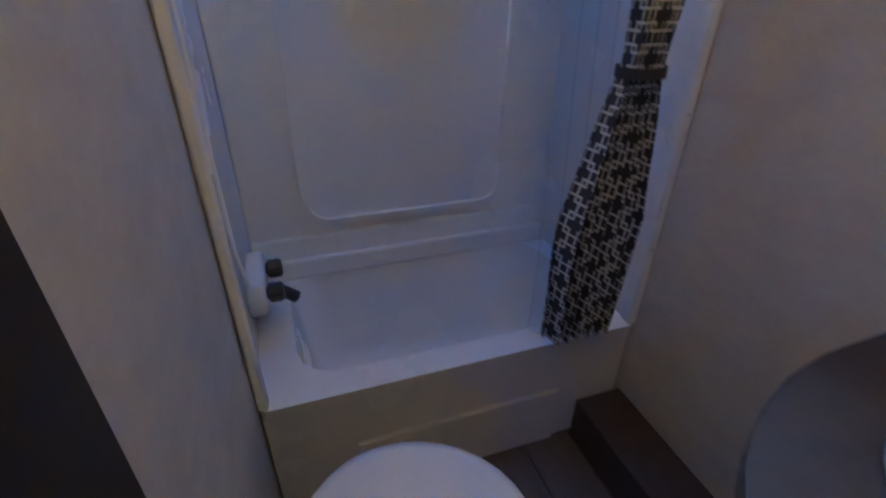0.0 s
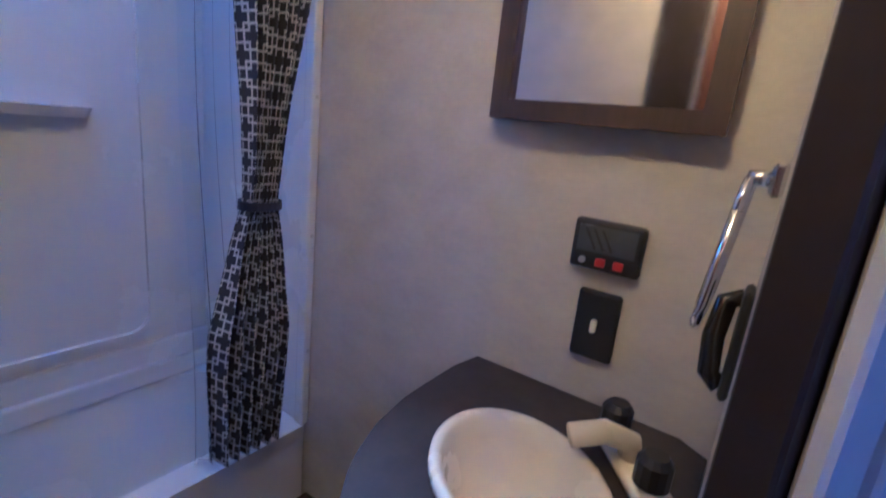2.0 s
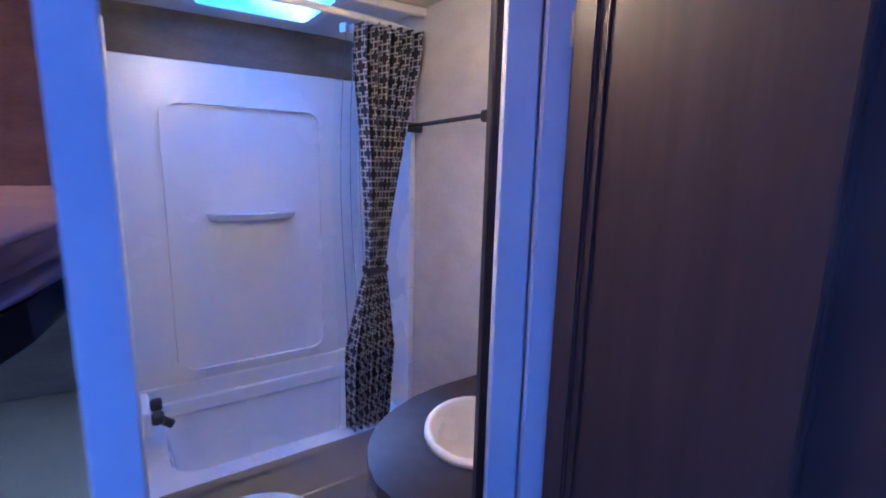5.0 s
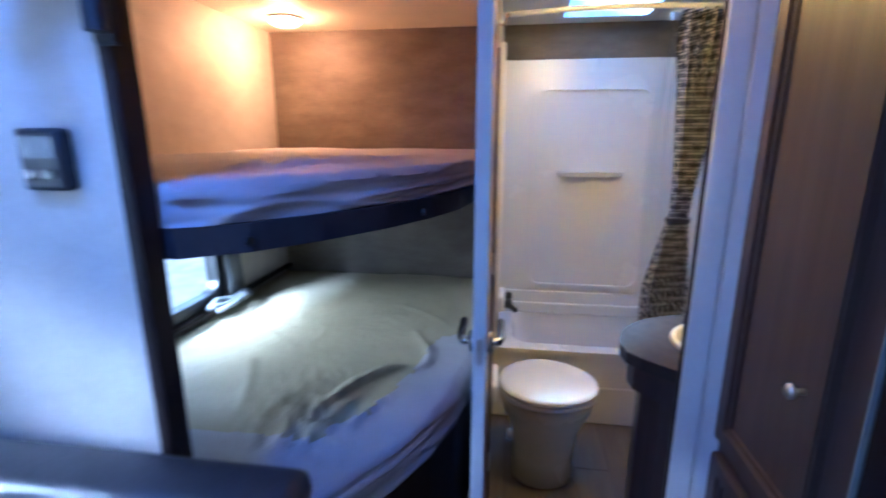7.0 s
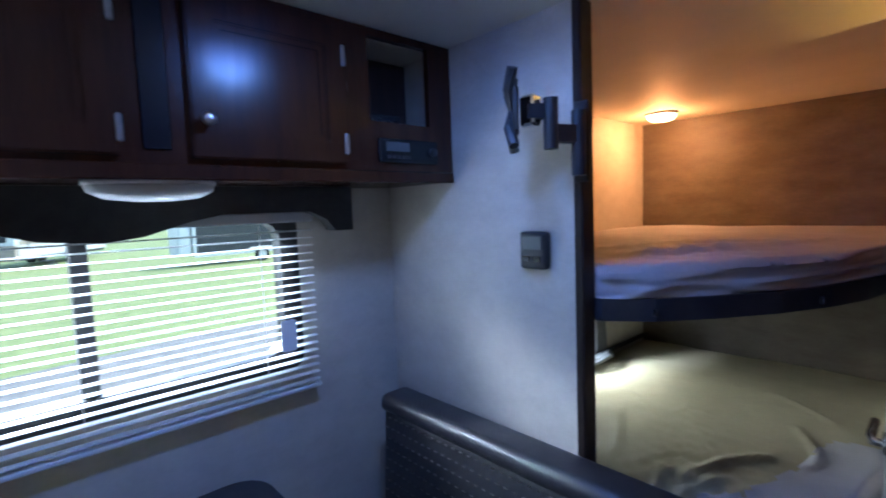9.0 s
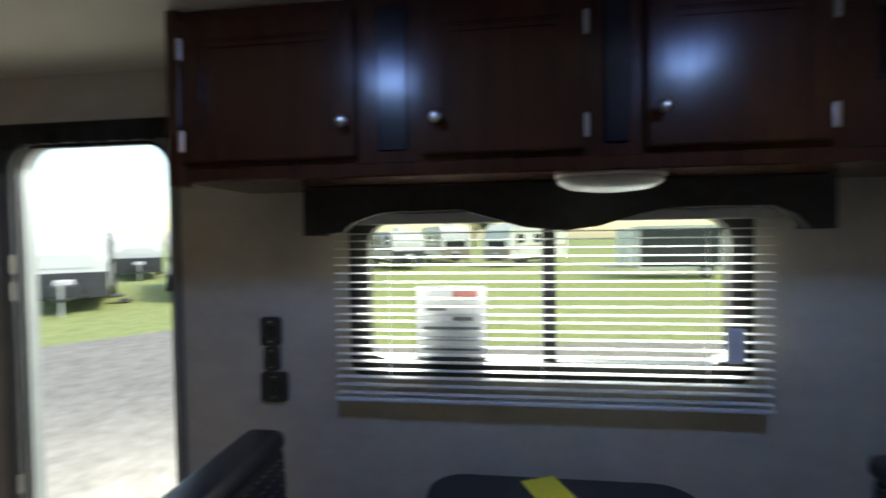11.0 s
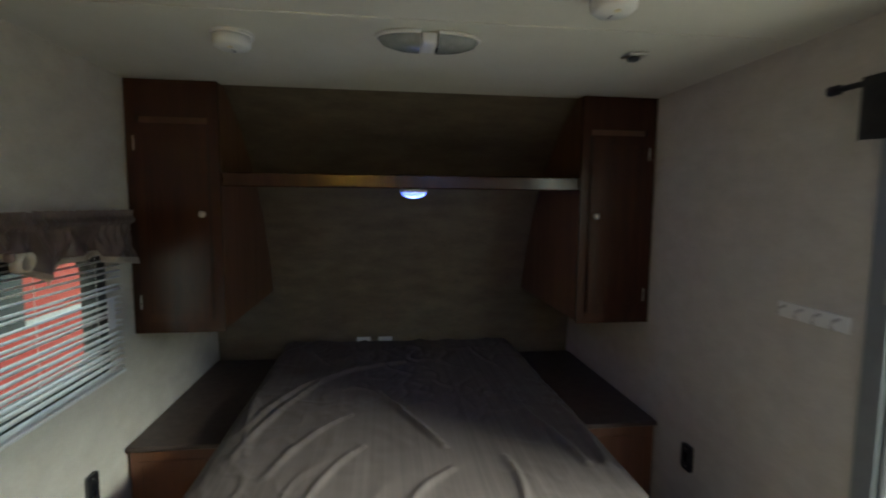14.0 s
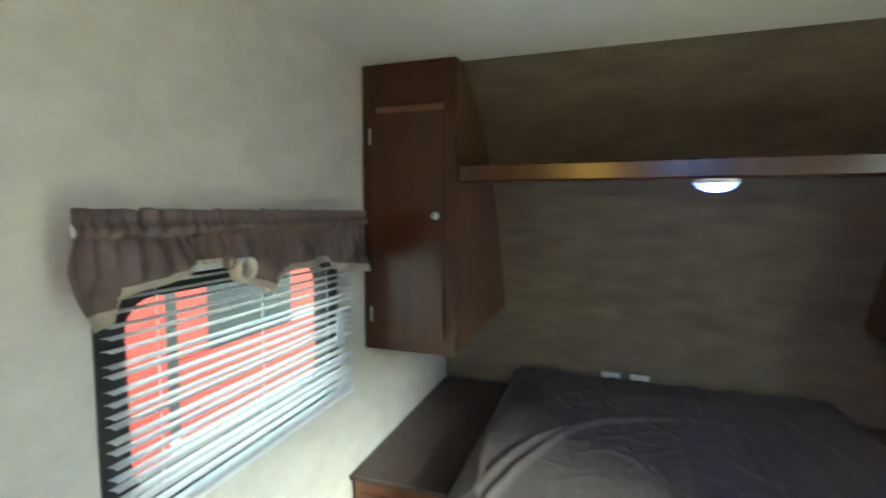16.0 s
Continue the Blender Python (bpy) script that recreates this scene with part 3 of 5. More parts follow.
part("bottom_rail", box(-1.83, -0.004, CY - 0.008, CY - 0.001, CZ - 0.004, CZ + 0.028, 0.003), M["cherry"], cab)
rad = thing("radio", (-0.18, CY, 1.63), "black car-style radio set into the cabinet face", "radio")
part("face", box(-0.285, -0.075, CY - 0.016, CY - 0.001, 1.625, 1.69, 0.004), M["black_gloss"], rad)
part("display", box(-0.265, -0.185, CY - 0.019, CY - 0.016, 1.655, 1.68), M["lead"], rad)
part("volume_knob", lathe([(0.012, 0.0), (0.012, -0.012), (0.0, -0.013)], (-0.10, CY - 0.016, 1.658), "y", 16), M["black"], rad)
for k in range(5):
    part("button", box(-0.262 + 0.017 * k, -0.25 + 0.017 * k, CY - 0.019, CY - 0.016, 1.636, 1.645), M["black"], rad)
boxr = thing("media_box", (-0.2, CY + 0.1, 1.735), "small black media box on the cubby shelf", "media box")
part("case", box(-0.28, -0.15, CY + 0.06, CY + 0.18, 1.734, 1.77, 0.004), M["black"], boxr)
for k in range(4):
    part("button", box(-0.27 + 0.03 * k, -0.25 + 0.03 * k, CY + 0.057, CY + 0.06, 1.745, 1.755), M["black_gloss"], boxr)
# frosted lamp under the cabinet
ul = thing("under_cabinet_light", (-0.81, -0.26, 1.55), "oblong frosted lamp under the cabinet, switched off", "lamp")
part("base", lathe([(0.0, 0.0), (0.125, 0.0), (0.125, -0.008), (0.0, -0.008)], (-0.80, -0.25, CZ - 0.001), "z", 32, sy=0.55), M["plastic_white"], ul, smooth=True)
part("diffuser", lathe([(0.122, -0.008), (0.118, -0.022), (0.09, -0.036), (0.04, -0.042), (0.0, -0.043)], (-0.80, -0.25, CZ - 0.001), "z", 32, sy=0.55), M["diffuser"], ul, smooth=True)
# padded valance box over the dinette window
va = thing("window_valance", (-0.93, -0.1, 1.46), "black padded valance with scalloped lower edge over the dinette window", "valance")
pts = [(-1.60, 1.572), (-0.24, 1.572), (-0.24, 1.44), (-0.30, 1.44), (-0.33, 1.475), (-0.38, 1.50), (-0.62, 1.50), (-0.70, 1.485), (-0.80, 1.455), (-0.88, 1.445), (-0.99, 1.455), (-1.09, 1.485), (-1.16, 1.505), (-1.38, 1.50), (-1.46, 1.475), (-1.49, 1.45), (-1.60, 1.44)]
part("board", prism(pts, "y", -0.13, -0.085), M["dark_fabric"], va)
for a, b in ((-1.60, -1.575), (-0.265, -0.24)):
    part("return", box(a, b, -0.085, -0.002, 1.44, 1.572), M["dark_fabric"], va)


# ---- dinette ----
def bench(name, x0, x1, back_x, facing, label):
    b = thing(name, ((x0 + x1) / 2, -0.5, 0), label, "bench")
    y0, y1 = -1.10, -0.15
    part("base", box(min(x0, x1) + 0.02, max(x0, x1) - 0.02, y0 + 0.02, y1, 0.0, 0.33, 0.006), M["cherry"], b)
    part("seat_cushion", box(min(x0, x1), max(x0, x1), y0, y1, 0.33, 0.45, 0.03, 3), M["vinyl"], b, smooth=True)
    bx0, bx1 = sorted((back_x, back_x + facing * 0.09))
    tilt = facing * -0.03

    bm = box(bx0, bx1, y0, y1, 0.44, 0.86, 0.025, 3)
    for vv in bm.verts:
        vv.co.x += tilt * (vv.co.z - 0.44) / 0.45
    back = part("backrest", bm, M["vinyl"], b, smooth=True)
    bm = box(bx0 - 0.006 - 0.012, bx1 + 0.006, y0 - 0.008, y1, 0.845, 0.905, 0.026, 4)
    for vv in bm.verts:
        vv.co.x += tilt * (vv.co.z - 0.44) / 0.45
    part("top_roll", bm, M["vinyl"], back, "smooth padded roll", smooth=True)
    # rows of short pale stitches on the backrest face
    st = bmesh.new()
    fx = bx1 if facing > 0 else bx0
    for r in range(9):
        for k in range(34):
            y = y0 + 0.03 + 0.029 * (k + 0.5 * (r % 2))
            z = 0.83 - 0.034 * r
            if y < y1 - 0.03:
                xx = fx + tilt * (z - 0.44) / 0.45 + facing * 0.0012
                box(xx - 0.0012, xx + 0.0012, y, y + 0.012, z, z + 0.0025, bm=st)
    tagged(part("stitching", st, M["nickel"], back, "rows of pale diamond stitching"), kind="stuff")
    return b


bench("dinette_bench", -0.55, -0.04, -0.115, -1, "black vinyl dinette bench with stitched backrest against the bunk wall")
bench("dinette_bench", -1.66, -1.18, -1.72, 1, "black vinyl dinette bench with stitched backrest by the entry door")
tb = thing("dinette_table", (-0.9, -0.5, 0), "dark laminate dinette table with rounded corners", "table")
part("tabletop", prism(rounded(-1.25, -0.56, -0.92, -0.06, 0.09, 6), "z", 0.72, 0.752), M["table"], tb)
part("edge_band", ring(rounded(-1.253, -0.557, -0.923, -0.057, 0.092, 6), rounded(-1.2505, -0.5595, -0.9205, -0.0595, 0.0905, 6), "z", 0.722, 0.75), M["black"], tb)
part("pedestal", cyl((-0.9, -0.48, 0.03), (-0.9, -0.48, 0.72), 0.035, n=20), M["chrome"], tb)
part("foot_plate", lathe([(0.13, 0.0), (0.12, 0.02), (0.05, 0.035), (0.0, 0.035)], (-0.9, -0.48, 0.0), "z", 28), M["chrome"], tb)
nt = bmesh.new()
r = Matrix.Translation((-0.93, -0.14, 0.7545)) @ Matrix.Rotation(radians(24), 4, "Z")
bmesh.ops.create_cube(nt, size=1, matrix=r @ Matrix.Diagonal((0.10, 0.15, 0.002, 1)))
single("paper_note", nt, M["yellow"], "yellow paper note lying on the dinette table", "note")
# white notice sheet on the window
ns = thing("window_notice", (-1.14, 0.01, 1.0), "white printed notice taped to the window", "notice")
part("sheet", box(-1.31, -1.10, 0.012, 0.0135, 0.965, 1.285), M["paper"], ns)
part("logo_block", box(-1.20, -1.125, 0.0105, 0.012, 1.25, 1.27), M["faded_red"], ns)
for k, (a, b) in enumerate(((-1.28, -1.22), (-1.20, -1.14), (-1.29, -1.12), (-1.28, -1.13), (-1.29, -1.12), (-1.27, -1.15), (-1.29, -1.12))):
    part("text_bar", box(a, b, 0.0105, 0.012, 1.21 - 0.03 * k, 1.222 - 0.03 * k), M["ink"], ns)

# thermostat and TV arm on the bunk wall
th = thing("thermostat", (-0.01, -0.655, 1.32), "black wall thermostat with a small grey screen", "thermostat")
part("case", box(-0.028, -0.001, -0.695, -0.612, 1.325, 1.425, 0.009, 3), M["black"], th, smooth=True)
part("screen", box(-0.031, -0.028, -0.685, -0.622, 1.378, 1.412), M["lead"], th)
for k in range(2):
    part("button", box(-0.031, -0.028, -0.68 + 0.034 * k, -0.655 + 0.034 * k, 1.345, 1.36, 0.001), M["black_gloss"], th)
tv = thing("tv_bracket", (0.0, -0.8, 1.6), "black folding television wall bracket with no television", "bracket")
part("wall_plate", box(-0.02, -0.007, -0.815, -0.775, 1.545, 1.735, 0.004), M["black"], tv)
part("wall_hub", cyl((-0.035, -0.80, 1.56), (-0.035, -0.80, 1.71), 0.017), M["black"], tv)
part("arm", prism([(-0.03, -0.812), (-0.10, -0.790), (-0.10, -0.760), (-0.03, -0.782)], "z", 1.635, 1.675), M["black"], tv)
part("elbow", cyl((-0.105, -0.772, 1.62), (-0.105, -0.772, 1.735), 0.017), M["black"], tv)
part("fore_arm", prism([(-0.10, -0.785), (-0.15, -0.745), (-0.135, -0.72), (-0.085, -0.76)], "z", 1.69, 1.722), M["black"], tv)
part("swivel", box(-0.145, -0.11, -0.752, -0.712, 1.675, 1.745, 0.006), M["chrome"], tv, "bright metal swivel")
bm = bmesh.new()
for a in (45, 135, 225, 315):
    du, dz = math.cos(radians(a)), math.sin(radians(a))
    q = [Vector((0.02, 0.0, 0.0)), Vector((0.03, 0.05 * du, 0.06 * dz)), Vector((0.02, 0.08 * du, 0.12 * dz))]
    turn = Matrix.Translation((-0.142, -0.72, 1.71)) @ Matrix.Rotation(radians(128), 4, "Z")
    tube([turn @ v_ for v_ in q], 0.013, 8, bm)
hub = box(0.008, 0.022, -0.045, 0.045, -0.05, 0.05, 0.004)
bmesh.ops.transform(hub, matrix=turn, verts=hub.verts)
part("head_plate", hub, M["black"], tv)
part("spider_plate", bm, M["black"], tv)

# ---- bunks ----
FRONT = [(0.052, -0.80), (0.13, -0.90), (0.25, -1.0), (0.40, -1.10), (0.56, -1.18), (0.72, -1.235), (0.88, -1.265), (1.02, -1.28)]


class Creases:
    """Long folds in a sheet: each is a bent line with a height and a width."""

    def __init__(self, lines):
        self.seg = []
        for p, q, r, h, w in lines:
            p, q, r = Vector(p), 2 * Vector(q) - (Vector(p) + Vector(r)) / 2, Vector(r)
            at = [p.lerp(q, k / 10).lerp(q.lerp(r, k / 10), k / 10) for k in range(11)]
            for k in range(10):
                self.seg.append((at[k], at[k + 1], 0.95 * h * (1 - abs(k / 4.5 - 1) ** 4 * 0.9), w))

    def height(self, x, y):
        best = 0.0
        v = Vector((x, y))
        for a, b, h, w in self.seg:
            if abs(x - a.x) > 0.16 or abs(y - a.y) > 0.16:
                continue
            e = b - a
            s = max(0.0, min(1.0, (v - a).dot(e) / e.length_squared))
            d = v - (a + e * s)
            side = 1 if e.cross(d) > 0 else -1
            q = d.length / w * side
            best = max(best, h * (math.exp(-q * q) if q < 0 else math.exp(-0.4 * q * q)))
        return best


def mattress(name, z0, z1, label, material, cover, folds, trim, crown=0.015, rim=0.03):
    """A mattress with a curved front corner, a rumpled top and a front cover of another cloth."""
    t = thing(name, (1.0, -0.6, z0), label, "mattress")
    edge = FRONT + [(2.045, -1.28), (2.045, -0.012), (0.052, -0.012)]
    c = Vector((1.1, -0.55))
    dense = []
    for p, q in zip(edge, edge[1:] + edge[:1]):
        n = max(1, int((Vector(q) - Vector(p)).length / 0.022))
        dense += [Vector(p).lerp(Vector(q), k / n) for k in range(n)]
    steps = [(1.0, z0 + (z1 - rim - z0) * k / 11) for k in range(12)]
    steps += [(0.997, z1 - 0.6 * rim), (0.99, z1 - 0.25 * rim), (0.982, z1 - 0.06 * rim)] + [(0.97 - 0.02 * k, z1) for k in range(47)]
    cr = Creases(folds)

    def covers(p):
        front = min((Vector(q) - p.xy).length for q in FRONT)
        return p.z < z1 - rim * 0.5 or trim(p.x, p.y, front)
    rows = []
    for s, z in steps:
        row = []
        for p in dense:
            q = c + (p - c) * s
            w = noise.noise((q.x * 3.2, q.y * 3.2, z * 2)) * 0.5 + noise.noise((q.x * 9 + 4, q.y * 5, z)) * 0.25
            dz = (w * 0.012 + cr.height(q.x, q.y) + crown * (1 - s) + 0.002 * noise.noise((q.x * 25, q.y * 25, 2))) if z >= z1 - rim else 0
            if z >= z1 - rim:
                near = math.exp(-((q.x - 0.46) / 0.26) ** 2 - ((q.y + 0.84) / 0.18) ** 2)
                dz += near * 0.015 * max(0.0, 1 - abs(noise.noise((q.x * 13, q.y * 22, 6))) * 4)
            out = 0.0
            if s > 0.98:
                g = noise.noise((q.x * 2.2, q.y * 2.2, z * 38))
                out = 0.020 * max(0.0, 1 - abs(g) * 4) + 0.012 * noise.noise((q.x * 4, q.y * 4, z * 34 + 3))
            dirn = (p - c).normalized() * out
            row.append(Vector((min(max(q.x + dirn.x, 0.052), 2.05), min(q.y + dirn.y, -0.006), z + dz)))
        rows.append(row)
    n = len(dense)
    for nm, mt_, want in (("sheet", material, False), ("front_cover", cover, True)):
        bm = bmesh.new()
        vs = {}

        def vert(i, k):
            if (i, k) not in vs:
                vs[i, k] = bm.verts.new(rows[i][k])
            return vs[i, k]
        for i in range(len(rows) - 1):
            for k in range(n):
                k2 = (k + 1) % n
                mid_ = (rows[i][k] + rows[i + 1][k2]) / 2
                if covers(mid_) == want:
                    bm.faces.new((vert(i, k), vert(i, k2), vert(i + 1, k2), vert(i + 1, k)))
        if not want:
            bm.faces.new([vert(len(rows) - 1, k) for k in range(n)])
        part(nm, bm, mt_, t, smooth=True)
    return t


def bunk_base(name, z0, z1, label, material, grow=0.0):
    t = thing(name, (1.0, -0.6, z0), label, "bunk bed")
    edge = [(x - grow * 0.6, y - grow) for x, y in FRONT]
    edge[0] = (0.052, edge[0][1] + grow * 0.4)
    edge += [(2.05, -1.285), (2.05, -0.008), (0.052, -0.008)]
    edge = [(min(max(x, 0.052), 2.05), max(y, -1.286)) for x, y in edge]
    part("platform", prism(edge, "z", z0, z1), material, t)
    return t


up = bunk_base("upper_bunk", 1.195, 1.252, "navy vinyl-edged upper bunk platform with a curved corner", M["navy"], 0.012)
for p in ((0.115, -0.905), (0.5, -1.168)):
    part("snap_button", lathe([(0.009, -0.004), (0.009, 0.004), (0.0, 0.005)], (p[0] - 0.006, p[1] - 0.012, 1.22), "y", 10), M["black"], up)
mattress("upper_mattress", 1.252, 1.335, "pale grey rumpled sheet on the upper bunk mattress", M["sheet_lilac"], M["sheet_lilac"],
         [((0.2, -0.7), (0.6, -0.95), (1.2, -1.15), 0.014, 0.02), ((0.3, -0.5), (0.7, -0.8), (1.0, -1.0), 0.008, 0.02)], lambda x, y, f: f < 0.03)
bunk_base("lower_bunk", 0.0, 0.46, "dark brown lower bunk base with a curved corner", M["espresso"])
LOWER_FOLDS = [((0.83, -0.42), (0.71, -0.51), (0.46, -0.61), 0.0098, 0.0105), ((0.55, -0.85), (0.74, -0.91), (0.87, -1.02), 0.0154, 0.0120),
               ((1.23, -0.97), (1.0, -1.1), (0.86, -1.08), 0.0112, 0.0105), ((1.49, -0.84), (1.39, -1.02), (1.26, -1.15), 0.0084, 0.0105),
               ((1.08, -0.36), (0.99, -0.49), (0.90, -0.59), 0.0056, 0.0090), ((0.42, -0.86), (0.54, -0.90), (0.62, -0.95), 0.0126, 0.0097),
               ((0.44, -0.95), (0.54, -0.98), (0.62, -1.02), 0.0105, 0.0090), ((0.36, -0.80), (0.46, -0.78), (0.58, -0.79), 0.0098, 0.0090),
               ((0.98, -0.62), (1.08, -0.64), (1.16, -0.60), 0.0063, 0.0090), ((0.34, -0.62), (0.42, -0.70), (0.40, -0.82), 0.0084, 0.0090)]
mattress("lower_mattress", 0.46, 0.575, "tan rumpled sheet over a pale grey cover on the lower bunk", M["sheet_tan"], M["sheet_lilac"],
         LOWER_FOLDS, lambda x, y, f: f < 0.19 + 0.03 * noise.noise((x * 6, y * 6, 0)) or x < 0.40 + 0.04 * noise.noise((y * 7, 1, 0)), crown=0.03)
structure("trim_bunk_ledge", box(0.05, REAR - 0.002, -0.03, -0.004, 0.60, 0.62, 0.004), M["trim_brown"], "dark ledge under the bunk window")
# curtain tied beside the bunk window and cloth lying below it
cu = thing("bunk_curtain", (1.42, -0.03, 0.6), "grey bunk curtain hanging beside the window", "curtain")


def bcur(u, w):
    x = 1.37 + (0.10 + 0.03 * w) * u
    return Vector((x, -0.03 - 0.012 * math.sin(u * 22) - 0.004 * math.sin(w * 9), 1.17 - 0.56 * w))


bm = folded(40, 16, bcur)
bmesh.ops.solidify(bm, geom=bm.faces[:], thickness=0.003)
part("fabric", bm, M["grey_cloth"], cu, smooth=True)
part("rail", cyl((0.6, -0.03, 1.175), (1.55, -0.03, 1.175), 0.006, n=8), M["nickel"], cu)
cl = bmesh.new()
for j in range(3):
    tube([(1.18 + 0.09 * k, -0.05 - 0.03 * j + 0.02 * math.sin(k * 1.7 + j), 0.635 + 0.012 * math.sin(k * 2.3 + j * 2)) for k in range(4)], 0.016 - 0.002 * j, 8, cl)
single("curtain_tieback", cl, M["grey_cloth"], "crumpled grey cloth tieback lying on the lower bunk", "cloth", smooth=True)


def dome_light(name, x, y, r, glow_mat, label, lit):
    d = thing(name, (x, y, H - 0.06), label, "lamp")
    part("base", lathe([(r * 1.12, 0.0), (r * 1.12, -0.008), (r, -0.012), (0.0, -0.012)], (x, y, H - 0.001), "z", 28), M["plastic_white"], d, smooth=True)
    part("shade", lathe([(r, -0.012), (r * 0.94, -0.026), (r * 0.7, -0.038), (r * 0.35, -0.044), (0.0, -0.046)], (x, y, H - 0.001), "z", 28), glow_mat, d, "lit glass shade" if lit else "frosted shade", smooth=True)
    return d


dome_light("dome_light", 1.72, -0.26, 0.075, M["bunk_glow"], "small round ceiling lamp glowing warm above the upper bunk", True)
lamp("bunk_lamp", "POINT", Matrix.Translation((1.72, -0.26, H - 0.10)), 2.3, (1.0, 0.34, 0.075), 0.05)
dome_light("dome_light", 0.72, -1.62, 0.08, M["bath_glow"], "small round ceiling lamp glowing warm in the bathroom", True)
lamp("bath_lamp", "POINT", Matrix.Translation((0.72, -1.62, H - 0.10)), 3.5, (1.0, 0.52, 0.08), 0.03)
for x in (-0.5, -1.4):
    dome_light("dome_light", x, -0.80, 0.085, M["cool_glow"], "round cool-white ceiling lamp above the aisle", True)
    lamp("aisle_lamp", "AREA", Matrix.Translation((x, -0.80, H - 0.054)), 0.72, COOL, 0.12)

# ---- bathroom ----
bd = thing("bathroom_door", (0.82, -1.35, 0.0), "brown woodgrain bathroom door standing open into the aisle", "door")
OPEN = Matrix.Translation((0.815, -1.348, 0)) @ Matrix.Rotation(radians(-89), 4, "Z")


def swung(bm):
    bmesh.ops.transform(bm, matrix=OPEN, verts=bm.verts)
    return bm


# in its own frame the leaf runs along -y from the hinge, and x is its thickness
leaf = part("leaf", swung(box(-0.028, 0.0, -0.55, -0.004, 0.02, 1.92, 0.003)), M["walnut"], bd)
for z in (0.25, 1.0, 1.70):
    part("hinge", swung(cyl((0.002, 0.0, z - 0.035), (0.002, 0.0, z + 0.035), 0.005, n=10)), M["nickel"], bd)
for sx, x in ((-1, -0.028), (1, 0.0)):
    part("lever_handle", swung(tube([(x, -0.495, 0.95), (x + sx * 0.03, -0.495, 0.95), (x + sx * 0.034, -0.475, 0.952), (x + sx * 0.032, -0.39, 0.958)], 0.009, 10, cyl((x, -0.495, 0.95), (x + sx * 0.012, -0.495, 0.95), 0.026, 0.024, 20))), M["chrome"], leaf, "chrome lever handle", smooth=True)
part("edge_band", swung(box(-0.029, 0.001, -0.5535, -0.5505, 0.02, 1.92, 0.001)), M["trim_white"], leaf, "pale edge band")
part("latch", swung(box(-0.02, -0.008, -0.556, -0.552, 0.92, 0.98)), M["nickel"], leaf)
part("coat_hook", swung(tube([(0.0, -0.25, 1.68), (0.02, -0.25, 1.675), (0.028, -0.25, 1.70)], 0.005, 8, box(0.0, 0.006, -0.262, -0.238, 1.64, 1.74, 0.002))), M["chrome"], leaf)

# tub and surround
TX0, TX1, TY0, TY1, RIM = 1.50, 2.055, -2.305, -1.338, 0.385
tub = thing("bathtub", (1.78, -1.82, 0.0), "white plastic bathtub with a stepped apron", "bathtub")
bm = ring(rounded(TX0, TX1, TY0, TY1, 0.02, 6), rounded(TX0 + 0.075, TX1 - 0.04, TY0 + 0.06, TY1 - 0.09, 0.10, 6), "z", RIM - 0.03, RIM)
part("rim", bm, M["gelcoat"], tub)
bm = bmesh.new()
loops = []
for ins, z in ((0.0, RIM - 0.004), (0.012, RIM - 0.05), (0.03, 0.20), (0.06, 0.11), (0.10, 0.09)):
    loops.append([bm.verts.new((*p, z)) for p in rounded(TX0 + 0.075 + ins, TX1 - 0.04 - ins, TY0 + 0.06 + ins, TY1 - 0.09 - ins, 0.10, 6)])
for a, b in zip(loops, loops[1:]):
    for k in range(len(a)):
        bm.faces.new((a[k], a[(k + 1) % len(a)], b[(k + 1) % len(a)], b[k]))
bm.faces.new(loops[-1])
part("basin", bm, M["gelcoat"], tub, smooth=True)
part("apron", box(TX0 + 0.012, TX0 + 0.035, TY0, TY1, 0.0, RIM - 0.028, 0.004), M["gelcoat"], tub)
part("apron_step", box(TX0 + 0.002, TX0 + 0.013, TY0 + 0.20, TY1 - 0.2, 0.0, 0.20, 0.005), M["gelcoat"], tub)
part("drain", lathe([(0.028, 0.0), (0.025, 0.004), (0.0, 0.002)], (1.72, -1.55, 0.092), "z", 18), M["chrome"], tub)
sr = thing("shower_surround", (2.0, -1.82, RIM), "white plastic shower surround with a moulded panel and shelf", "shower surround")
SB = 2.03
part("back_panel", box(SB, SB + 0.028, TY0, TY1, RIM, 1.80, 0.004), M["gelcoat"], sr)
part("left_panel", box(TX0 + 0.02, SB, TY1 - 0.002, TY1 + 0.002, RIM, 1.80), M["gelcoat"], sr)
part("right_panel", box(TX0 + 0.02, SB, TY0 - 0.003, TY0 + 0.012, RIM, 1.80), M["gelcoat"], sr)
part("front_lip", box(TX0, TX0 + 0.035, TY0 - 0.003, TY0 + 0.022, RIM, 1.80, 0.006, 2), M["gelcoat"], sr)
part("front_lip", box(TX0, TX0 + 0.035, TY1 - 0.022, TY1 + 0.001, RIM, 1.80, 0.006, 2), M["gelcoat"], sr)
o, i = rounded(-2.13, -1.50, 0.55, 1.66, 0.07, 8), rounded(-2.112, -1.518, 0.568, 1.642, 0.06, 8)
part("moulded_panel", prism(i, "x", SB - 0.008, SB, ring(o, i, "x", SB - 0.020, SB)), M["gelcoat"], sr)
for z, d in ((0.52, 0.016), (0.45, 0.03)):
    part("ledge", box(SB - d, SB, TY0 + 0.012, TY1 - 0.003, RIM, z, 0.008, 2), M["gelcoat"], sr)
sh = [(-1.82 + 0.18 * math.cos(a), SB - 0.012 - 0.075 * math.sin(a)) for a in (math.pi * k / 14 for k in range(15))]
bm = bmesh.new()
tops = [bm.verts.new((x, y, 1.215)) for y, x in sh]
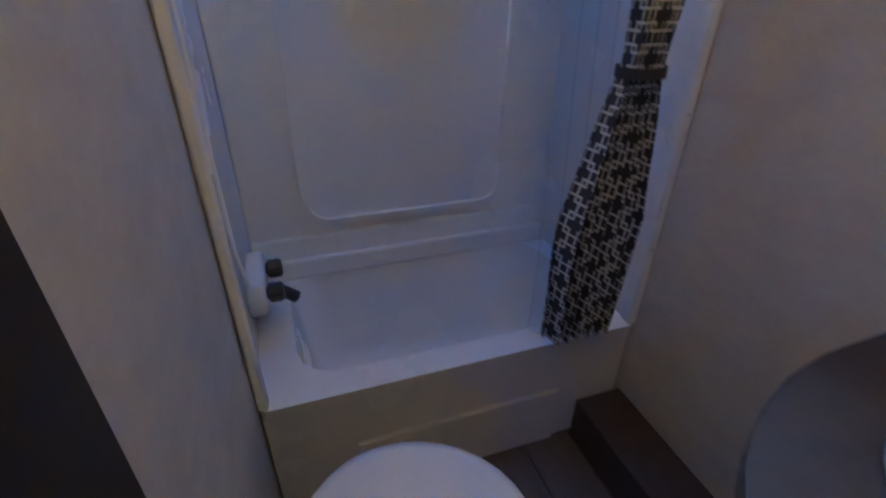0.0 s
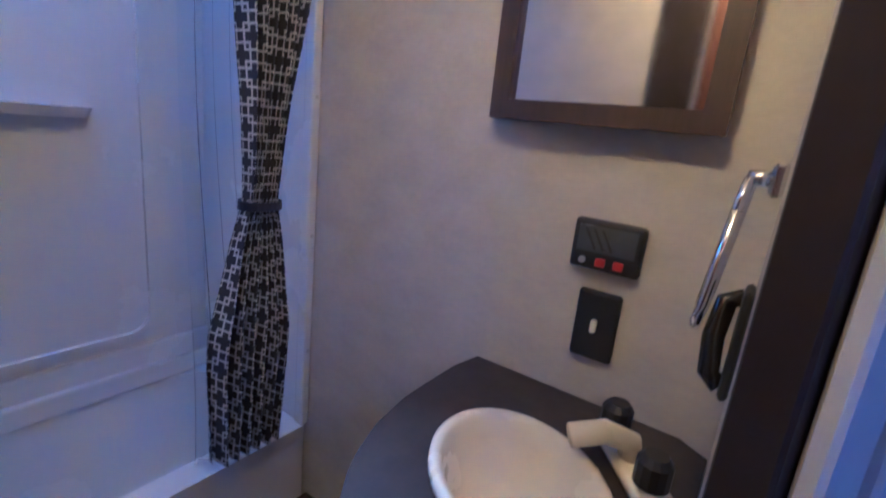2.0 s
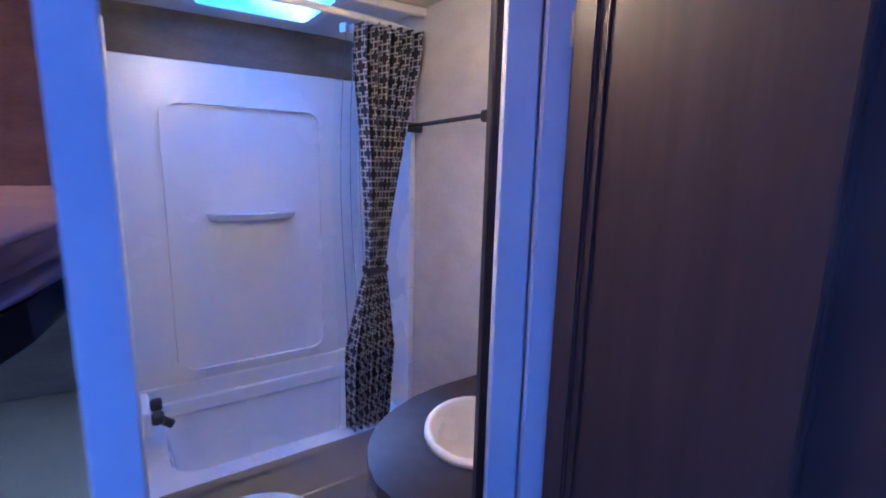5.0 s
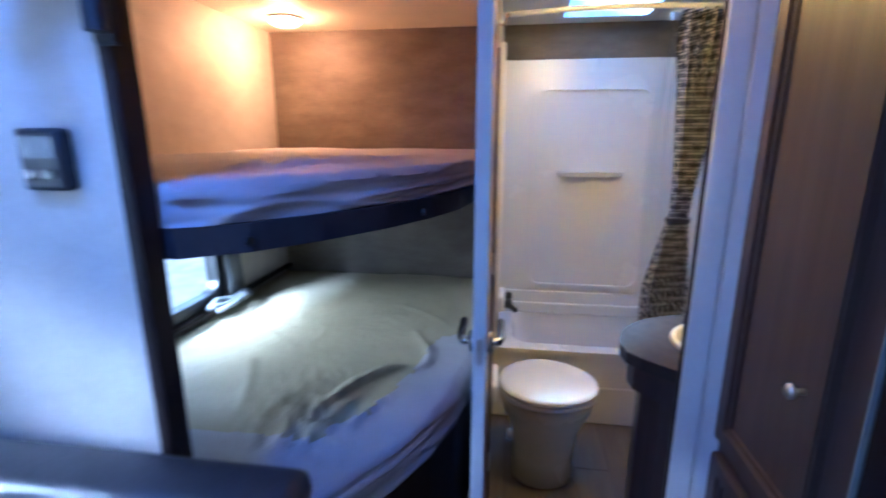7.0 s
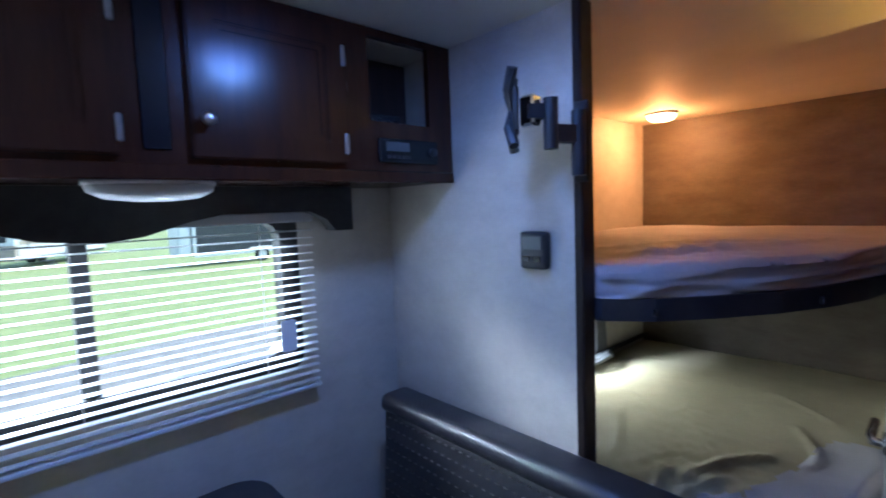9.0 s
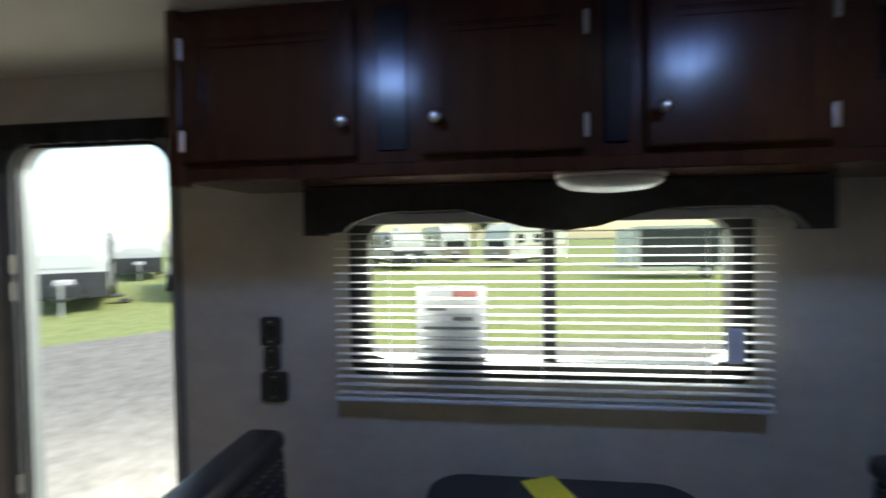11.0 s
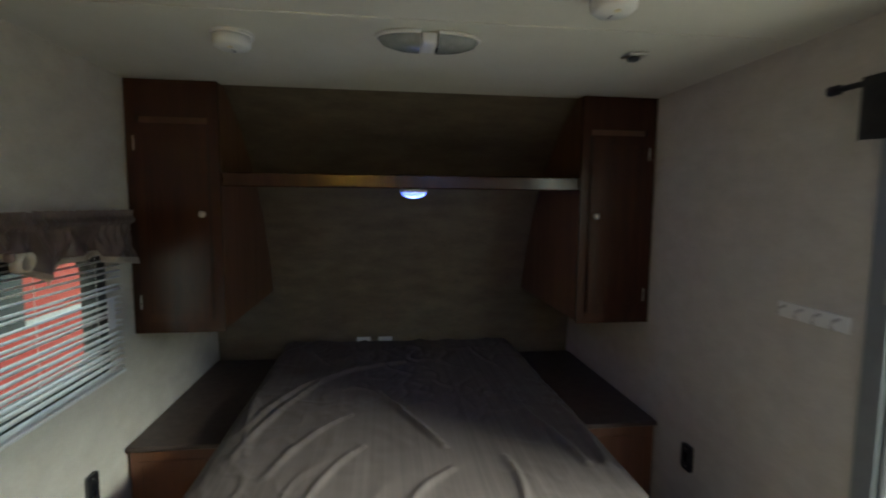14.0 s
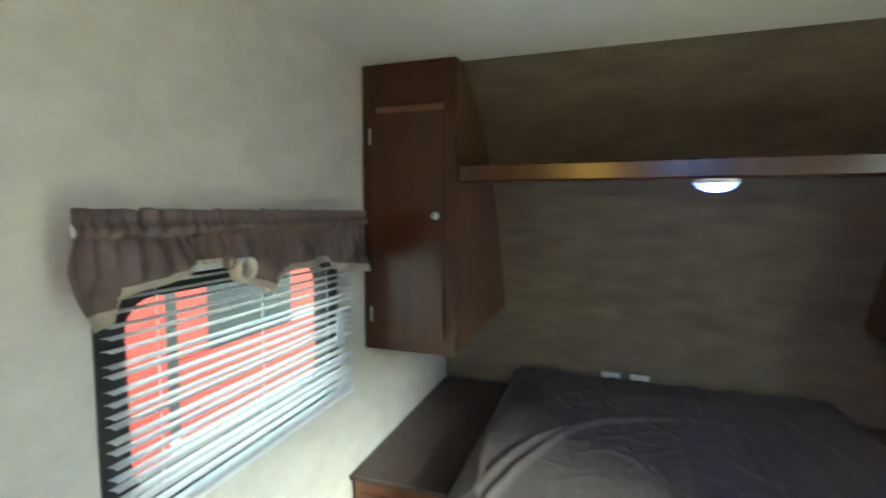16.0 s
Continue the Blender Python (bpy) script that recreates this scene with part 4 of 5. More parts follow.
bots = [bm.verts.new((SB - 0.012 - (SB - 0.012 - x) * 0.75, -1.82 + (y + 1.82) * 0.93, 1.19)) for y, x in sh]
bm.faces.new(tops), bm.faces.new(bots[::-1])
for k in range(14):
    bm.faces.new((tops[k], tops[k + 1], bots[k + 1], bots[k]))
bm.faces.new((tops[-1], tops[0], bots[0], bots[-1]))
part("soap_shelf", bm, M["gelcoat"], sr, smooth=False)
for z in (0.62, 0.95, 1.3, 1.6):
    part("lip_screw", cyl((TX0 - 0.002, TY0 + 0.01, z), (TX0 + 0.001, TY0 + 0.01, z), 0.005, n=10), M["nickel"], sr)
va2 = thing("tub_faucet", (1.78, -1.36, 0.5), "white tub valve with two dark knobs and a spout", "faucet")
part("body", box(1.68, 1.86, -1.385, -1.34, 0.50, 0.585, 0.012, 2), M["plastic_white"], va2, smooth=True)
for x in (1.715, 1.825):
    part("knob", lathe([(0.012, 0.0), (0.024, -0.008), (0.024, -0.034), (0.018, -0.04), (0.0, -0.04)], (x, -1.385, 0.543), "y", 12), M["black"], va2, "dark ribbed knob")
part("spout", tube([(1.77, -1.37, 0.515), (1.77, -1.42, 0.505), (1.77, -1.45, 0.48)], 0.016, 12), M["black"], va2, "dark spout")
part("hose", tube([(1.64, -1.345, 1.75 - 0.16 * k) for k in range(6)] + [(1.65, -1.345, 0.70), (1.70, -1.35, 0.575)], 0.006, 8), M["plastic_white"], va2, "white shower hose")
# curtain gathered at the street end
sc = thing("shower_curtain", (1.49, -2.16, RIM), "navy and white lattice shower curtain tied back", "curtain")


def half(z):
    if z > 1.05:
        return 0.036 + 0.095 * min(1.0, (z - 1.05) / 0.75) ** 1.5
    return 0.036 + 0.060 * min(1.0, (1.05 - z) / 0.3) ** 0.8 - 0.015 * max(0.0, (0.65 - z) / 0.3)


def mid(z):
    return -2.125 - 0.055 * max(0, (z - 1.05) / 0.8) + 0.035 * max(0, (1.05 - z) / 0.65)


def scur(u, w):
    z = 1.90 - 1.47 * w
    amp = 0.016 + 0.014 * min(1, abs(z - 1.05) / 0.3)
    return Vector((1.475 + amp * math.sin(u * 38 + 1.2 * math.sin(w * 3)) + 0.006 * noise.noise((u * 6, w * 8, 1)), mid(z) + half(z) * (1 - 2 * u), z))


part("cloth", folded(110, 60, scur, uv=lambda u, w: (u * 0.95, w * 1.47)), M["curtain"], sc, smooth=True)
part("tie", ring([(1.475 + 0.04 * math.cos(a), -2.125 + 0.05 * math.sin(a)) for a in (2 * math.pi * k / 20 for k in range(20))], [(1.475 + 0.037 * math.cos(a), -2.125 + 0.047 * math.sin(a)) for a in (2 * math.pi * k / 20 for k in range(20))], "z", 1.04, 1.06), M["curtain"], sc)
li = thing("curtain_liner", (1.53, -2.03, RIM), "translucent shower liner hanging beside the curtain", "curtain liner")


def liner(u, w):
    z = 1.90 - 1.50 * w
    return Vector((1.545 + 0.012 * math.sin(u * 20 + 2 * w), -2.13 + 0.10 * u + 0.05 * w * u + 0.02 * math.sin(w * 5), z))


part("film", folded(40, 40, liner), M["tint_plastic"], li, smooth=True)
part("hem", tube([liner(k / 30, 1.0) for k in range(31)], 0.003, 6), M["plastic_white"], li)
part("header_tape", folded(40, 1, lambda u, w: liner(u, 0.0) + Vector((-0.002, 0, 0.004 - 0.03 * w))), M["plastic_white"], li)
ro = thing("curtain_track", (1.5, -1.82, 1.9), "white curtain track across the tub opening", "curtain track")
part("rail", tube([(1.50, -1.345, 1.905), (1.44, -1.6, 1.905), (1.42, -1.85, 1.905), (1.45, -2.1, 1.905), (1.50, -2.30, 1.905)], 0.011, 10), M["plastic_white"], ro, smooth=True)
# skylight over the tub
sk = thing("skylight", (1.7, -1.82, H), "square skylight with a pale blue dome over the tub", "skylight")
part("frame", ring(rounded(1.49, 1.91, -2.05, -1.59, 0.03, 4), rounded(1.525, 1.875, -2.015, -1.625, 0.03, 4), "z", H - 0.012, H + T + 0.03), M["plastic_white"], sk)
bm = bmesh.new()
lp = []
for ins, z in ((0.0, H + T + 0.03), (0.03, H + T + 0.08), (0.12, H + T + 0.10)):
    lp.append([bm.verts.new((*p, z)) for p in rounded(1.51 + ins, 1.89 - ins, -2.03 + ins, -1.61 - ins, 0.04, 4)])
for a, b in zip(lp, lp[1:]):
    for k in range(len(a)):
        bm.faces.new((a[k], a[(k + 1) % len(a)], b[(k + 1) % len(a)], b[k]))
bm.faces.new(lp[-1])
dm = part("dome", bm, M["skylight"], sk, smooth=True)
dm.visible_shadow = False

# toilet
to = thing("toilet", (1.15, -1.57, 0.0), "white plastic toilet with its lid closed", "toilet")
TC = (1.12, -1.56)


def egg(s, z, dx=0.0):
    out = []
    for k in range(32):
        a = 2 * math.pi * k / 32
        u, v = math.cos(a), math.sin(a)
        out.append((TC[0] + dx + s * 0.185 * u, TC[1] + s * (0.215 if v < 0 else 0.185) * v * (1 - 0.06 * u), z))
    return out


def loft(rows, bm=None):
    bm = bm or bmesh.new()
    vs = [[bm.verts.new(p) for p in r] for r in rows]
    for a, b in zip(vs, vs[1:]):
        for k in range(len(a)):
            bm.faces.new((a[k], a[(k + 1) % len(a)], b[(k + 1) % len(a)], b[k]))
    bm.faces.new(vs[0][::-1]), bm.faces.new(vs[-1])
    return bm


part("bowl", loft([egg(0.62, 0.0), egg(0.60, 0.1), egg(0.68, 0.22), egg(0.92, 0.34), egg(0.98, 0.39)]), M["bone"], to, smooth=True)
part("seat", loft([egg(0.98, 0.391), egg(1.01, 0.395), egg(1.01, 0.408), egg(0.99, 0.412)]), M["plastic_white"], to, smooth=True)
part("lid", loft([egg(0.98, 0.413), egg(1.01, 0.416), egg(1.0, 0.43), egg(0.9, 0.437), egg(0.5, 0.441), egg(0.1, 0.442)]), M["plastic_white"], to, smooth=True)
part("hinge_block", box(1.02, 1.22, -1.372, -1.342, 0.36, 0.44, 0.012, 2), M["plastic_white"], to, smooth=True)
part("flush_pedal", box(1.24, 1.30, -1.50, -1.42, 0.05, 0.075, 0.008, 2), M["plastic_white"], to)

# vanity with a rounded counter, basin and tap
vn = thing("vanity", (0.78, -2.05, 0.0), "dark brown corner vanity with a rounded dark counter", "vanity")
outline = [(0.532, -2.308), (0.985, -2.308), (0.985, -2.20), (0.982, -2.08), (0.965, -1.99), (0.93, -1.90), (0.88, -1.83), (0.81, -1.775), (0.72, -1.745), (0.65, -1.74), (0.585, -1.79), (0.532, -1.86)]
body = [(0.78 + (x - 0.78) * 0.86, -2.308 + (y + 2.308) * 0.88) for x, y in outline]
cx, cy = 0.74, -2.03


def basin_r(a):
    """Radius of the oval basin in the direction a; its long axis lies across the corner."""
    u = a + radians(40)
    return 1 / math.hypot(math.cos(u) / 0.136, math.sin(u) / 0.107)


hole = [(cx + basin_r(a) * math.cos(a), cy + basin_r(a) * math.sin(a)) for a in (2 * math.pi * k / 36 for k in range(36))]
# counter as a ring round the basin: the outline is met along the same angles
def edge_at(a):
    d = Vector((math.cos(a), math.sin(a)))
    best = None
    for p, q in zip(outline, outline[1:] + outline[:1]):
        p, q = Vector(p) - Vector((cx, cy)), Vector(q) - Vector((cx, cy))
        e = q - p
        den = d.x * e.y - d.y * e.x
        if abs(den) < 1e-9:
            continue
        t = (p.x * e.y - p.y * e.x) / den
        s = (p.x * d.y - p.y * d.x) / den
        if t > 0 and -1e-6 <= s <= 1 + 1e-6 and (best is None or t < best):
            best = t
    return (cx + d.x * best, cy + d.y * best)


outer = [edge_at(2 * math.pi * k / 36) for k in range(36)]
part("countertop", ring(outer, hole, "z", 0.765, 0.80), M["counter"], vn)
part("cabinet_body", prism(body, "z", 0.0, 0.675), M["espresso"], vn)
part("apron", ring([(cx + (x - cx) * 0.9, cy + (y - cy) * 0.9) for x, y in outer], [(cx + (x - cx) * 0.84, cy + (y - cy) * 0.84) for x, y in outer], "z", 0.675, 0.765), M["espresso"], vn)
wb = thing("wash_basin", (cx, cy, 0.7), "bone-coloured oval drop-in basin in the vanity", "basin")
bm = bmesh.new()
rows = []
for s, z in ((0.99, 0.803), (1.13, 0.803), (1.12, 0.813), (1.05, 0.818), (0.96, 0.812), (0.90, 0.78), (0.78, 0.72), (0.55, 0.69), (0.2, 0.682)):
    rows.append([bm.verts.new((cx + basin_r(a) * s * math.cos(a), cy + basin_r(a) * s * math.sin(a), z)) for a in (2 * math.pi * k / 40 for k in range(40))])
for a, b in zip(rows, rows[1:]):
    for k in range(40):
        bm.faces.new((a[k], a[(k + 1) % 40], b[(k + 1) % 40], b[k]))
bm.faces.new(rows[-1])
part("bowl", bm, M["bone"], wb, smooth=True)
part("drain", lathe([(0.02, 0.0), (0.018, 0.003), (0.0, 0.001)], (cx, cy, 0.684), "z", 16), M["chrome"], wb)
ta = thing("basin_tap", (0.66, -2.22, 0.8), "bone plastic basin tap with two dark knobs", "tap")
TAP = Matrix.Translation((0.625, -2.165, 0.80)) @ Matrix.Rotation(radians(38), 4, "Z")


def at_tap(bm):
    bmesh.ops.transform(bm, matrix=TAP, verts=bm.verts)
    return bm


part("base", at_tap(box(-0.028, 0.028, -0.085, 0.085, 0.002, 0.022, 0.009, 2)), M["bone"], ta, smooth=True)
part("spout", at_tap(tube([(0.0, 0, 0.012), (0.005, 0, 0.045), (0.045, 0, 0.06), (0.095, 0, 0.05)], 0.018, 12)), M["bone"], ta, smooth=True)
for y in (-0.062, 0.062):
    part("knob", at_tap(lathe([(0.014, 0.0), (0.024, 0.006), (0.024, 0.04), (0.016, 0.05), (0.0, 0.05)], (0, y, 0.022), "z", 14)), M["black"], ta, "smoky dark knob")
wb2 = thing("step_box", (1.3, -2.24, 0.0), "dark brown boxed pipe cover along the wall", "box")
part("top", box(1.06, 1.498, -2.307, -2.16, 0.132, 0.148, 0.003), M["espresso"], wb2)
part("side", box(1.06, 1.498, -2.175, -2.163, 0.0, 0.132, 0.0), M["espresso"], wb2)
# mirror cabinet
mi = thing("mirror_cabinet", (0.8, -2.28, 1.28), "brown framed mirror cabinet on the bathroom wall", "mirror")
MX0, MX1, MZ0, MZ1 = 0.612, 0.99, 1.285, 1.80
part("case", box(MX0 + 0.01, MX1 - 0.01, -2.309, -2.285, MZ0 + 0.01, MZ1 - 0.01), M["espresso"], mi)
part("frame", ring(rounded(MX0, MX1, MZ0, MZ1, 0.004, 2), rounded(MX0 + 0.034, MX1 - 0.034, MZ0 + 0.034, MZ1 - 0.034, 0.003, 2), "y", -2.285, -2.262), M["espresso"], mi)
part("glass", box(MX0 + 0.03, MX1 - 0.03, -2.284, -2.276, MZ0 + 0.03, MZ1 - 0.03), M["mirror"], mi)
# monitor panel, switch, towel ring, rod on the wall
mo = thing("monitor_panel", (0.75, -2.3, 1.05), "black tank monitor panel with red rocker switches", "control panel")
part("bezel", box(0.69, 0.808, -2.309, -2.288, 1.048, 1.135, 0.006, 2), M["black"], mo)
part("screen", box(0.70, 0.798, -2.288, -2.286, 1.08, 1.126), M["lead"], mo)
for k in range(3):
    part("scale_bar", prism([(0.735 + 0.014 * k, 1.085), (0.74 + 0.014 * k, 1.085), (0.76 + 0.014 * k, 1.12), (0.755 + 0.014 * k, 1.12)], "y", -2.286, -2.2852), M["black"], mo)
for x in (0.715, 0.745):
    part("rocker_switch", box(x, x + 0.017, -2.288, -2.283, 1.057, 1.072, 0.002), M["red"], mo, "red rocker switch")
part("test_button", cyl((0.785, -2.288, 1.064), (0.785, -2.284, 1.064), 0.006, n=12), M["nickel"], mo)
s2 = thing("wall_switch", (0.745, -2.3, 0.88), "black switch plate with a small white toggle", "switch plate")
part("plate", box(0.708, 0.783, -2.309, -2.296, 0.885, 1.012, 0.006, 2), M["black"], s2)
part("toggle", box(0.741, 0.751, -2.296, -2.286, 0.938, 0.962, 0.002), M["plastic_white"], s2)
tr = thing("towel_ring", (0.59, -2.10, 1.1), "chrome towel ring on the bathroom wall", "towel ring")
part("mount", box(0.531, 0.545, -2.118, -2.084, 1.222, 1.258, 0.004), M["chrome"], tr)
loop = rounded(-0.055, 0.055, -0.165, 0.0, 0.03, 4)
loop = [(0.562 - 0.10 * v, -2.10 + u, 1.238 + v) for u, v in loop]
part("loop", tube(loop + loop[:1], 0.0055, 10, cyl((0.540, -2.10, 1.24), (0.566, -2.10, 1.24), 0.008)), M["chrome"], tr, smooth=True)
ho = thing("tissue_holder", (0.6, -2.05, 0.95), "black wall-mounted holder below the towel ring", "holder")
part("bracket", box(0.531, 0.541, -2.09, -2.03, 1.01, 1.13, 0.006, 2), M["black"], ho)
part("roller", tube([(0.54, -2.07, 1.115), (0.554, -2.065, 1.11), (0.558, -2.06, 1.07), (0.554, -2.055, 1.03), (0.54, -2.05, 1.02)], 0.011, 8), M["black_gloss"], ho, smooth=True)
tw = thing("towel_bar", (1.25, -2.28, 1.56), "black towel bar on two brackets beside the mirror", "towel bar")
part("bar", cyl((1.0, -2.252, 1.582), (1.475, -2.252, 1.57), 0.007, n=12), M["black"], tw)
for x, z in ((1.012, 1.582), (1.465, 1.57)):
    part("bracket", box(x - 0.014, x + 0.014, -2.309, -2.238, z - 0.02, z + 0.014, 0.005), M["black"], tw)

# ---- pantry and refrigerator ----
PY = -1.93
pa = thing("pantry_cabinet", (0.25, -2.1, 0.0), "tall dark woodgrain pantry cabinet with one door", "cabinet")
part("carcass", box(-0.015, 0.47, -2.307, PY - 0.02, 0.0, H - 0.003), M["espresso"], pa)
part("face_frame", holed("y", PY - 0.02, PY, -0.02, 0.432, 0.0, H - 0.003, [(0.12, 0.36, 0.75, 1.70)]), M["espresso"], pa)
d = panel_door("door", 0.065, 0.405, 0.70, 1.76, PY + 0.001, "y", 1, M["espresso"], pa, 0.045)
knob((0.115, PY + 0.02, 0.985), "y", 1, d)
for z in (0.82, 1.64):
    part("hinge", box(0.404, 0.416, PY + 0.001, PY + 0.012, z - 0.025, z + 0.025, 0.002), M["nickel"], d)
panel_door("lower_door", 0.065, 0.405, 0.10, 0.66, PY + 0.001, "y", 1, M["espresso"], pa, 0.045)
fr = thing("refrigerator", (-0.35, -2.1, 0.1), "glossy black two-door refrigerator beside the pantry", "refrigerator")
FY = -1.90
part("body", box(-0.66, -0.035, -2.306, FY - 0.045, 0.04, 1.62, 0.004), M["black"], fr)
for z0, z1, nm in ((0.08, 1.15, "lower_door"), (1.27, 1.60, "upper_door")):
    part(nm, box(-0.655, -0.04, FY - 0.043, FY, z0, z1, 0.012, 2), M["black_gloss"], fr)
part("divider", box(-0.655, -0.04, FY - 0.043, FY - 0.012, 1.165, 1.255, 0.006), M["black"], fr)
part("handle", box(-0.18, -0.06, FY - 0.012, FY + 0.03, 1.20, 1.235, 0.008, 2), M["black_gloss"], fr)
part("hinge", box(-0.062, -0.045, FY - 0.012, FY + 0.006, 1.175, 1.215, 0.003), M["nickel"], fr)
part("edge_strip", box(-0.0395, -0.0360, FY - 0.04, FY + 0.002, 0.08, 1.62, 0.001), M["door_alu"], fr, "pale metal edge strip")
part("upper_panel", box(-0.66, -0.035, FY - 0.06, FY - 0.02, 1.63, H - 0.004, 0.004), M["espresso"], fr)

# ---- bedroom ----
BX0, BX1, BY0, BY1, BZ = -4.72, -2.72, -1.90, -0.42, 0.60
bb = thing("bed_platform", (-3.7, -1.16, 0.0), "dark brown bed base under the mattress", "bed platform")
part("box", box(-4.70, -2.85, BY0 + 0.08, BY1 - 0.08, 0.0, 0.34, 0.006), M["espresso"], bb)
mt = thing("bed", (-3.7, -1.16, 0.34), "queen mattress under a rumpled satin grey-brown sheet", "bed")


BED_FOLDS = Creases([
    ((-3.30, -1.80), (-3.95, -1.60), (-4.26, -1.00), 0.020, 0.0144), ((-3.15, -1.78), (-3.75, -1.66), (-4.31, -1.34), 0.016, 0.0128),
    ((-3.86, -1.30), (-3.53, -1.17), (-3.20, -1.02), 0.018, 0.0112), ((-3.78, -0.83), (-3.45, -0.67), (-3.00, -0.58), 0.022, 0.0128),
    ((-3.66, -0.56), (-3.40, -0.50), (-3.00, -0.54), 0.018, 0.0112), ((-3.83, -1.49), (-3.84, -1.35), (-3.62, -1.23), 0.011, 0.0104),
    ((-3.05, -1.66), (-3.39, -1.54), (-3.60, -1.36), 0.013, 0.0112), ((-3.95, -1.86), (-3.58, -1.81), (-3.20, -1.72), 0.013, 0.0112),
    ((-2.85, -1.50), (-3.10, -1.46), (-3.35, -1.30), 0.011, 0.0104), ((-2.84, -1.20), (-3.00, -1.16), (-3.15, -1.00), 0.011, 0.0104),
    ((-2.82, -0.90), (-3.00, -0.84), (-3.22, -0.86), 0.013, 0.0104), ((-4.50, -1.70), (-4.30, -1.62), (-4.15, -1.50), 0.007, 0.0088),
    ((-4.55, -0.75), (-4.30, -0.72), (-4.05, -0.62), 0.007, 0.0088), ((-3.95, -1.02), (-3.86, -0.98), (-3.80, -0.90), 0.008, 0.0080)])


def sheet(u, w):
    """Sheet over the mattress: it drops at the sides and the foot and has long soft creases."""
    x, y = BX0 + (BX1 - BX0) * u, BY0 + (BY1 - BY0) * w
    d = min(u * 2.0, (1 - u) * 2.0 * 1.0, w * 1.48, (1 - w) * 1.48)
    z = BZ + 0.012
    n1 = noise.noise((x * 1.3 + 3, y * 1.1, 0.3))
    z += 0.010 * n1 + BED_FOLDS.height(x, y) + 0.004 * noise.noise((x * 6, y * 6, 4)) + 0.012 * max(0.0, 1 - 7 * abs(noise.noise((x * 3.5 + 2 * y, y * 5 - 1.5 * x, 9)))) * max(0.0, 0.4 + noise.noise((x * 1.2, y * 1.2, 2))) + 0.006 * max(0.0, 1 - 5 * abs(noise.noise((x * 8 - 3 * y, y * 11 + 4 * x, 3)))) * max(0.0, noise.noise((x * 2, y * 2, 5)) + 0.3) + 0.0015 * noise.noise((x * 18, y * 18, 1))
    r = 0.10
    if d < r:
        z -= r - math.sqrt(max(0.0, r * r - (r - d) ** 2))
    return Vector((x, y, z))


bm = folded(270, 200, sheet)
rim = [e for e in bm.edges if e.is_boundary]
geo = bmesh.ops.extrude_edge_only(bm, edges=rim)["geom"]
for vv in [g for g in geo if isinstance(g, bmesh.types.BMVert)]:
    vv.co.z = 0.36 + 0.01 * noise.noise(vv.co * 7)
    vv.co += Vector((0.012 * noise.noise((vv.co.x * 9, vv.co.y * 9, 2)), 0.012 * noise.noise((vv.co.x * 9, vv.co.y * 9, 7)), 0))
part("sheet", bm, M["sheet_gray"], mt, smooth=True)
part("mattress", box(BX0 + 0.03, BX1 - 0.03, BY0 + 0.03, BY1 - 0.03, 0.345, 0.55, 0.05, 3), M["sheet_lilac"], mt, smooth=True)
for y in (-1.44, -1.30):
    part("label_tab", box(-4.735, -4.728, y, y + 0.09, 0.585, 0.612), M["paper"], mt, "white mattress label")


def nightstand(y0, y1, label):
    n = thing("nightstand", (-4.1, (y0 + y1) / 2, 0.0), label, "nightstand", "nightstands beside the bed")
    part("top", box(-4.72, -3.63, y0, y1, 0.465, 0.487, 0.005), M["espresso"], n)
    part("front_panel", box(-3.665, -3.645, y0 + 0.01, y1 - 0.01, 0.0, 0.465, 0.003), M["walnut"], n)
    part("side_panel", box(-4.72, -3.666, *((y1 - 0.03, y1 - 0.012) if y0 < -1.5 else (y0 + 0.012, y0 + 0.03)), 0.0, 0.465), M["walnut"], n)
    part("recess_panel", ring(rounded(y0 + 0.04, y1 - 0.04, 0.12, 0.42, 0.004, 2), rounded(y0 + 0.06, y1 - 0.06, 0.14, 0.40, 0.004, 2), "x", -3.645, -3.64), M["walnut"], n)
    return n


nightstand(-2.307, -1.93, "dark brown built-in nightstand under the bedroom window wall")
nightstand(-0.37, -0.003, "dark brown built-in nightstand by the entry wall")


def wardrobe(y0, y1, inner, label):
    """A hanging wardrobe whose back follows the sloping nose."""
    w = thing("wardrobe", (-4.0, (y0 + y1) / 2, 0.935), label, "wardrobe", "wardrobes over the nightstands")
    XF = -3.78
    side = [(XF, H - 0.003), (-3.84, H - 0.003), (-4.05, 1.855), (-4.28, 1.655), (-4.46, 1.415), (-4.60, 1.145), (-4.67, 0.935), (XF, 0.935)]
    part("carcass", prism(side, "y", y0, y1), M["walnut"], w)
    part("face_frame", ring(rounded(y0, y1, 0.925, H - 0.003, 0.002, 1), rounded(y0 + 0.045, y1 - 0.045, 0.985, H - 0.15, 0.002, 1), "x", XF, XF + 0.018), M["cherry"], w)
    d = panel_door("door", y0 + 0.04, y1 - 0.04, 0.975, 1.80, XF + 0.019, "x", 1, M["cherry"], w, 0.042)
    ky = y1 - 0.062 if inner > 0 else y0 + 0.062
    knob((XF + 0.038, ky, 1.432), "x", 1, d)
    hy = y0 + 0.036 if inner > 0 else y1 - 0.036
    for z in (1.06, 1.72):
        part("hinge", box(XF + 0.019, XF + 0.03, hy - 0.005, hy + 0.005, z - 0.03, z + 0.03, 0.002), M["nickel"], d)
    return w


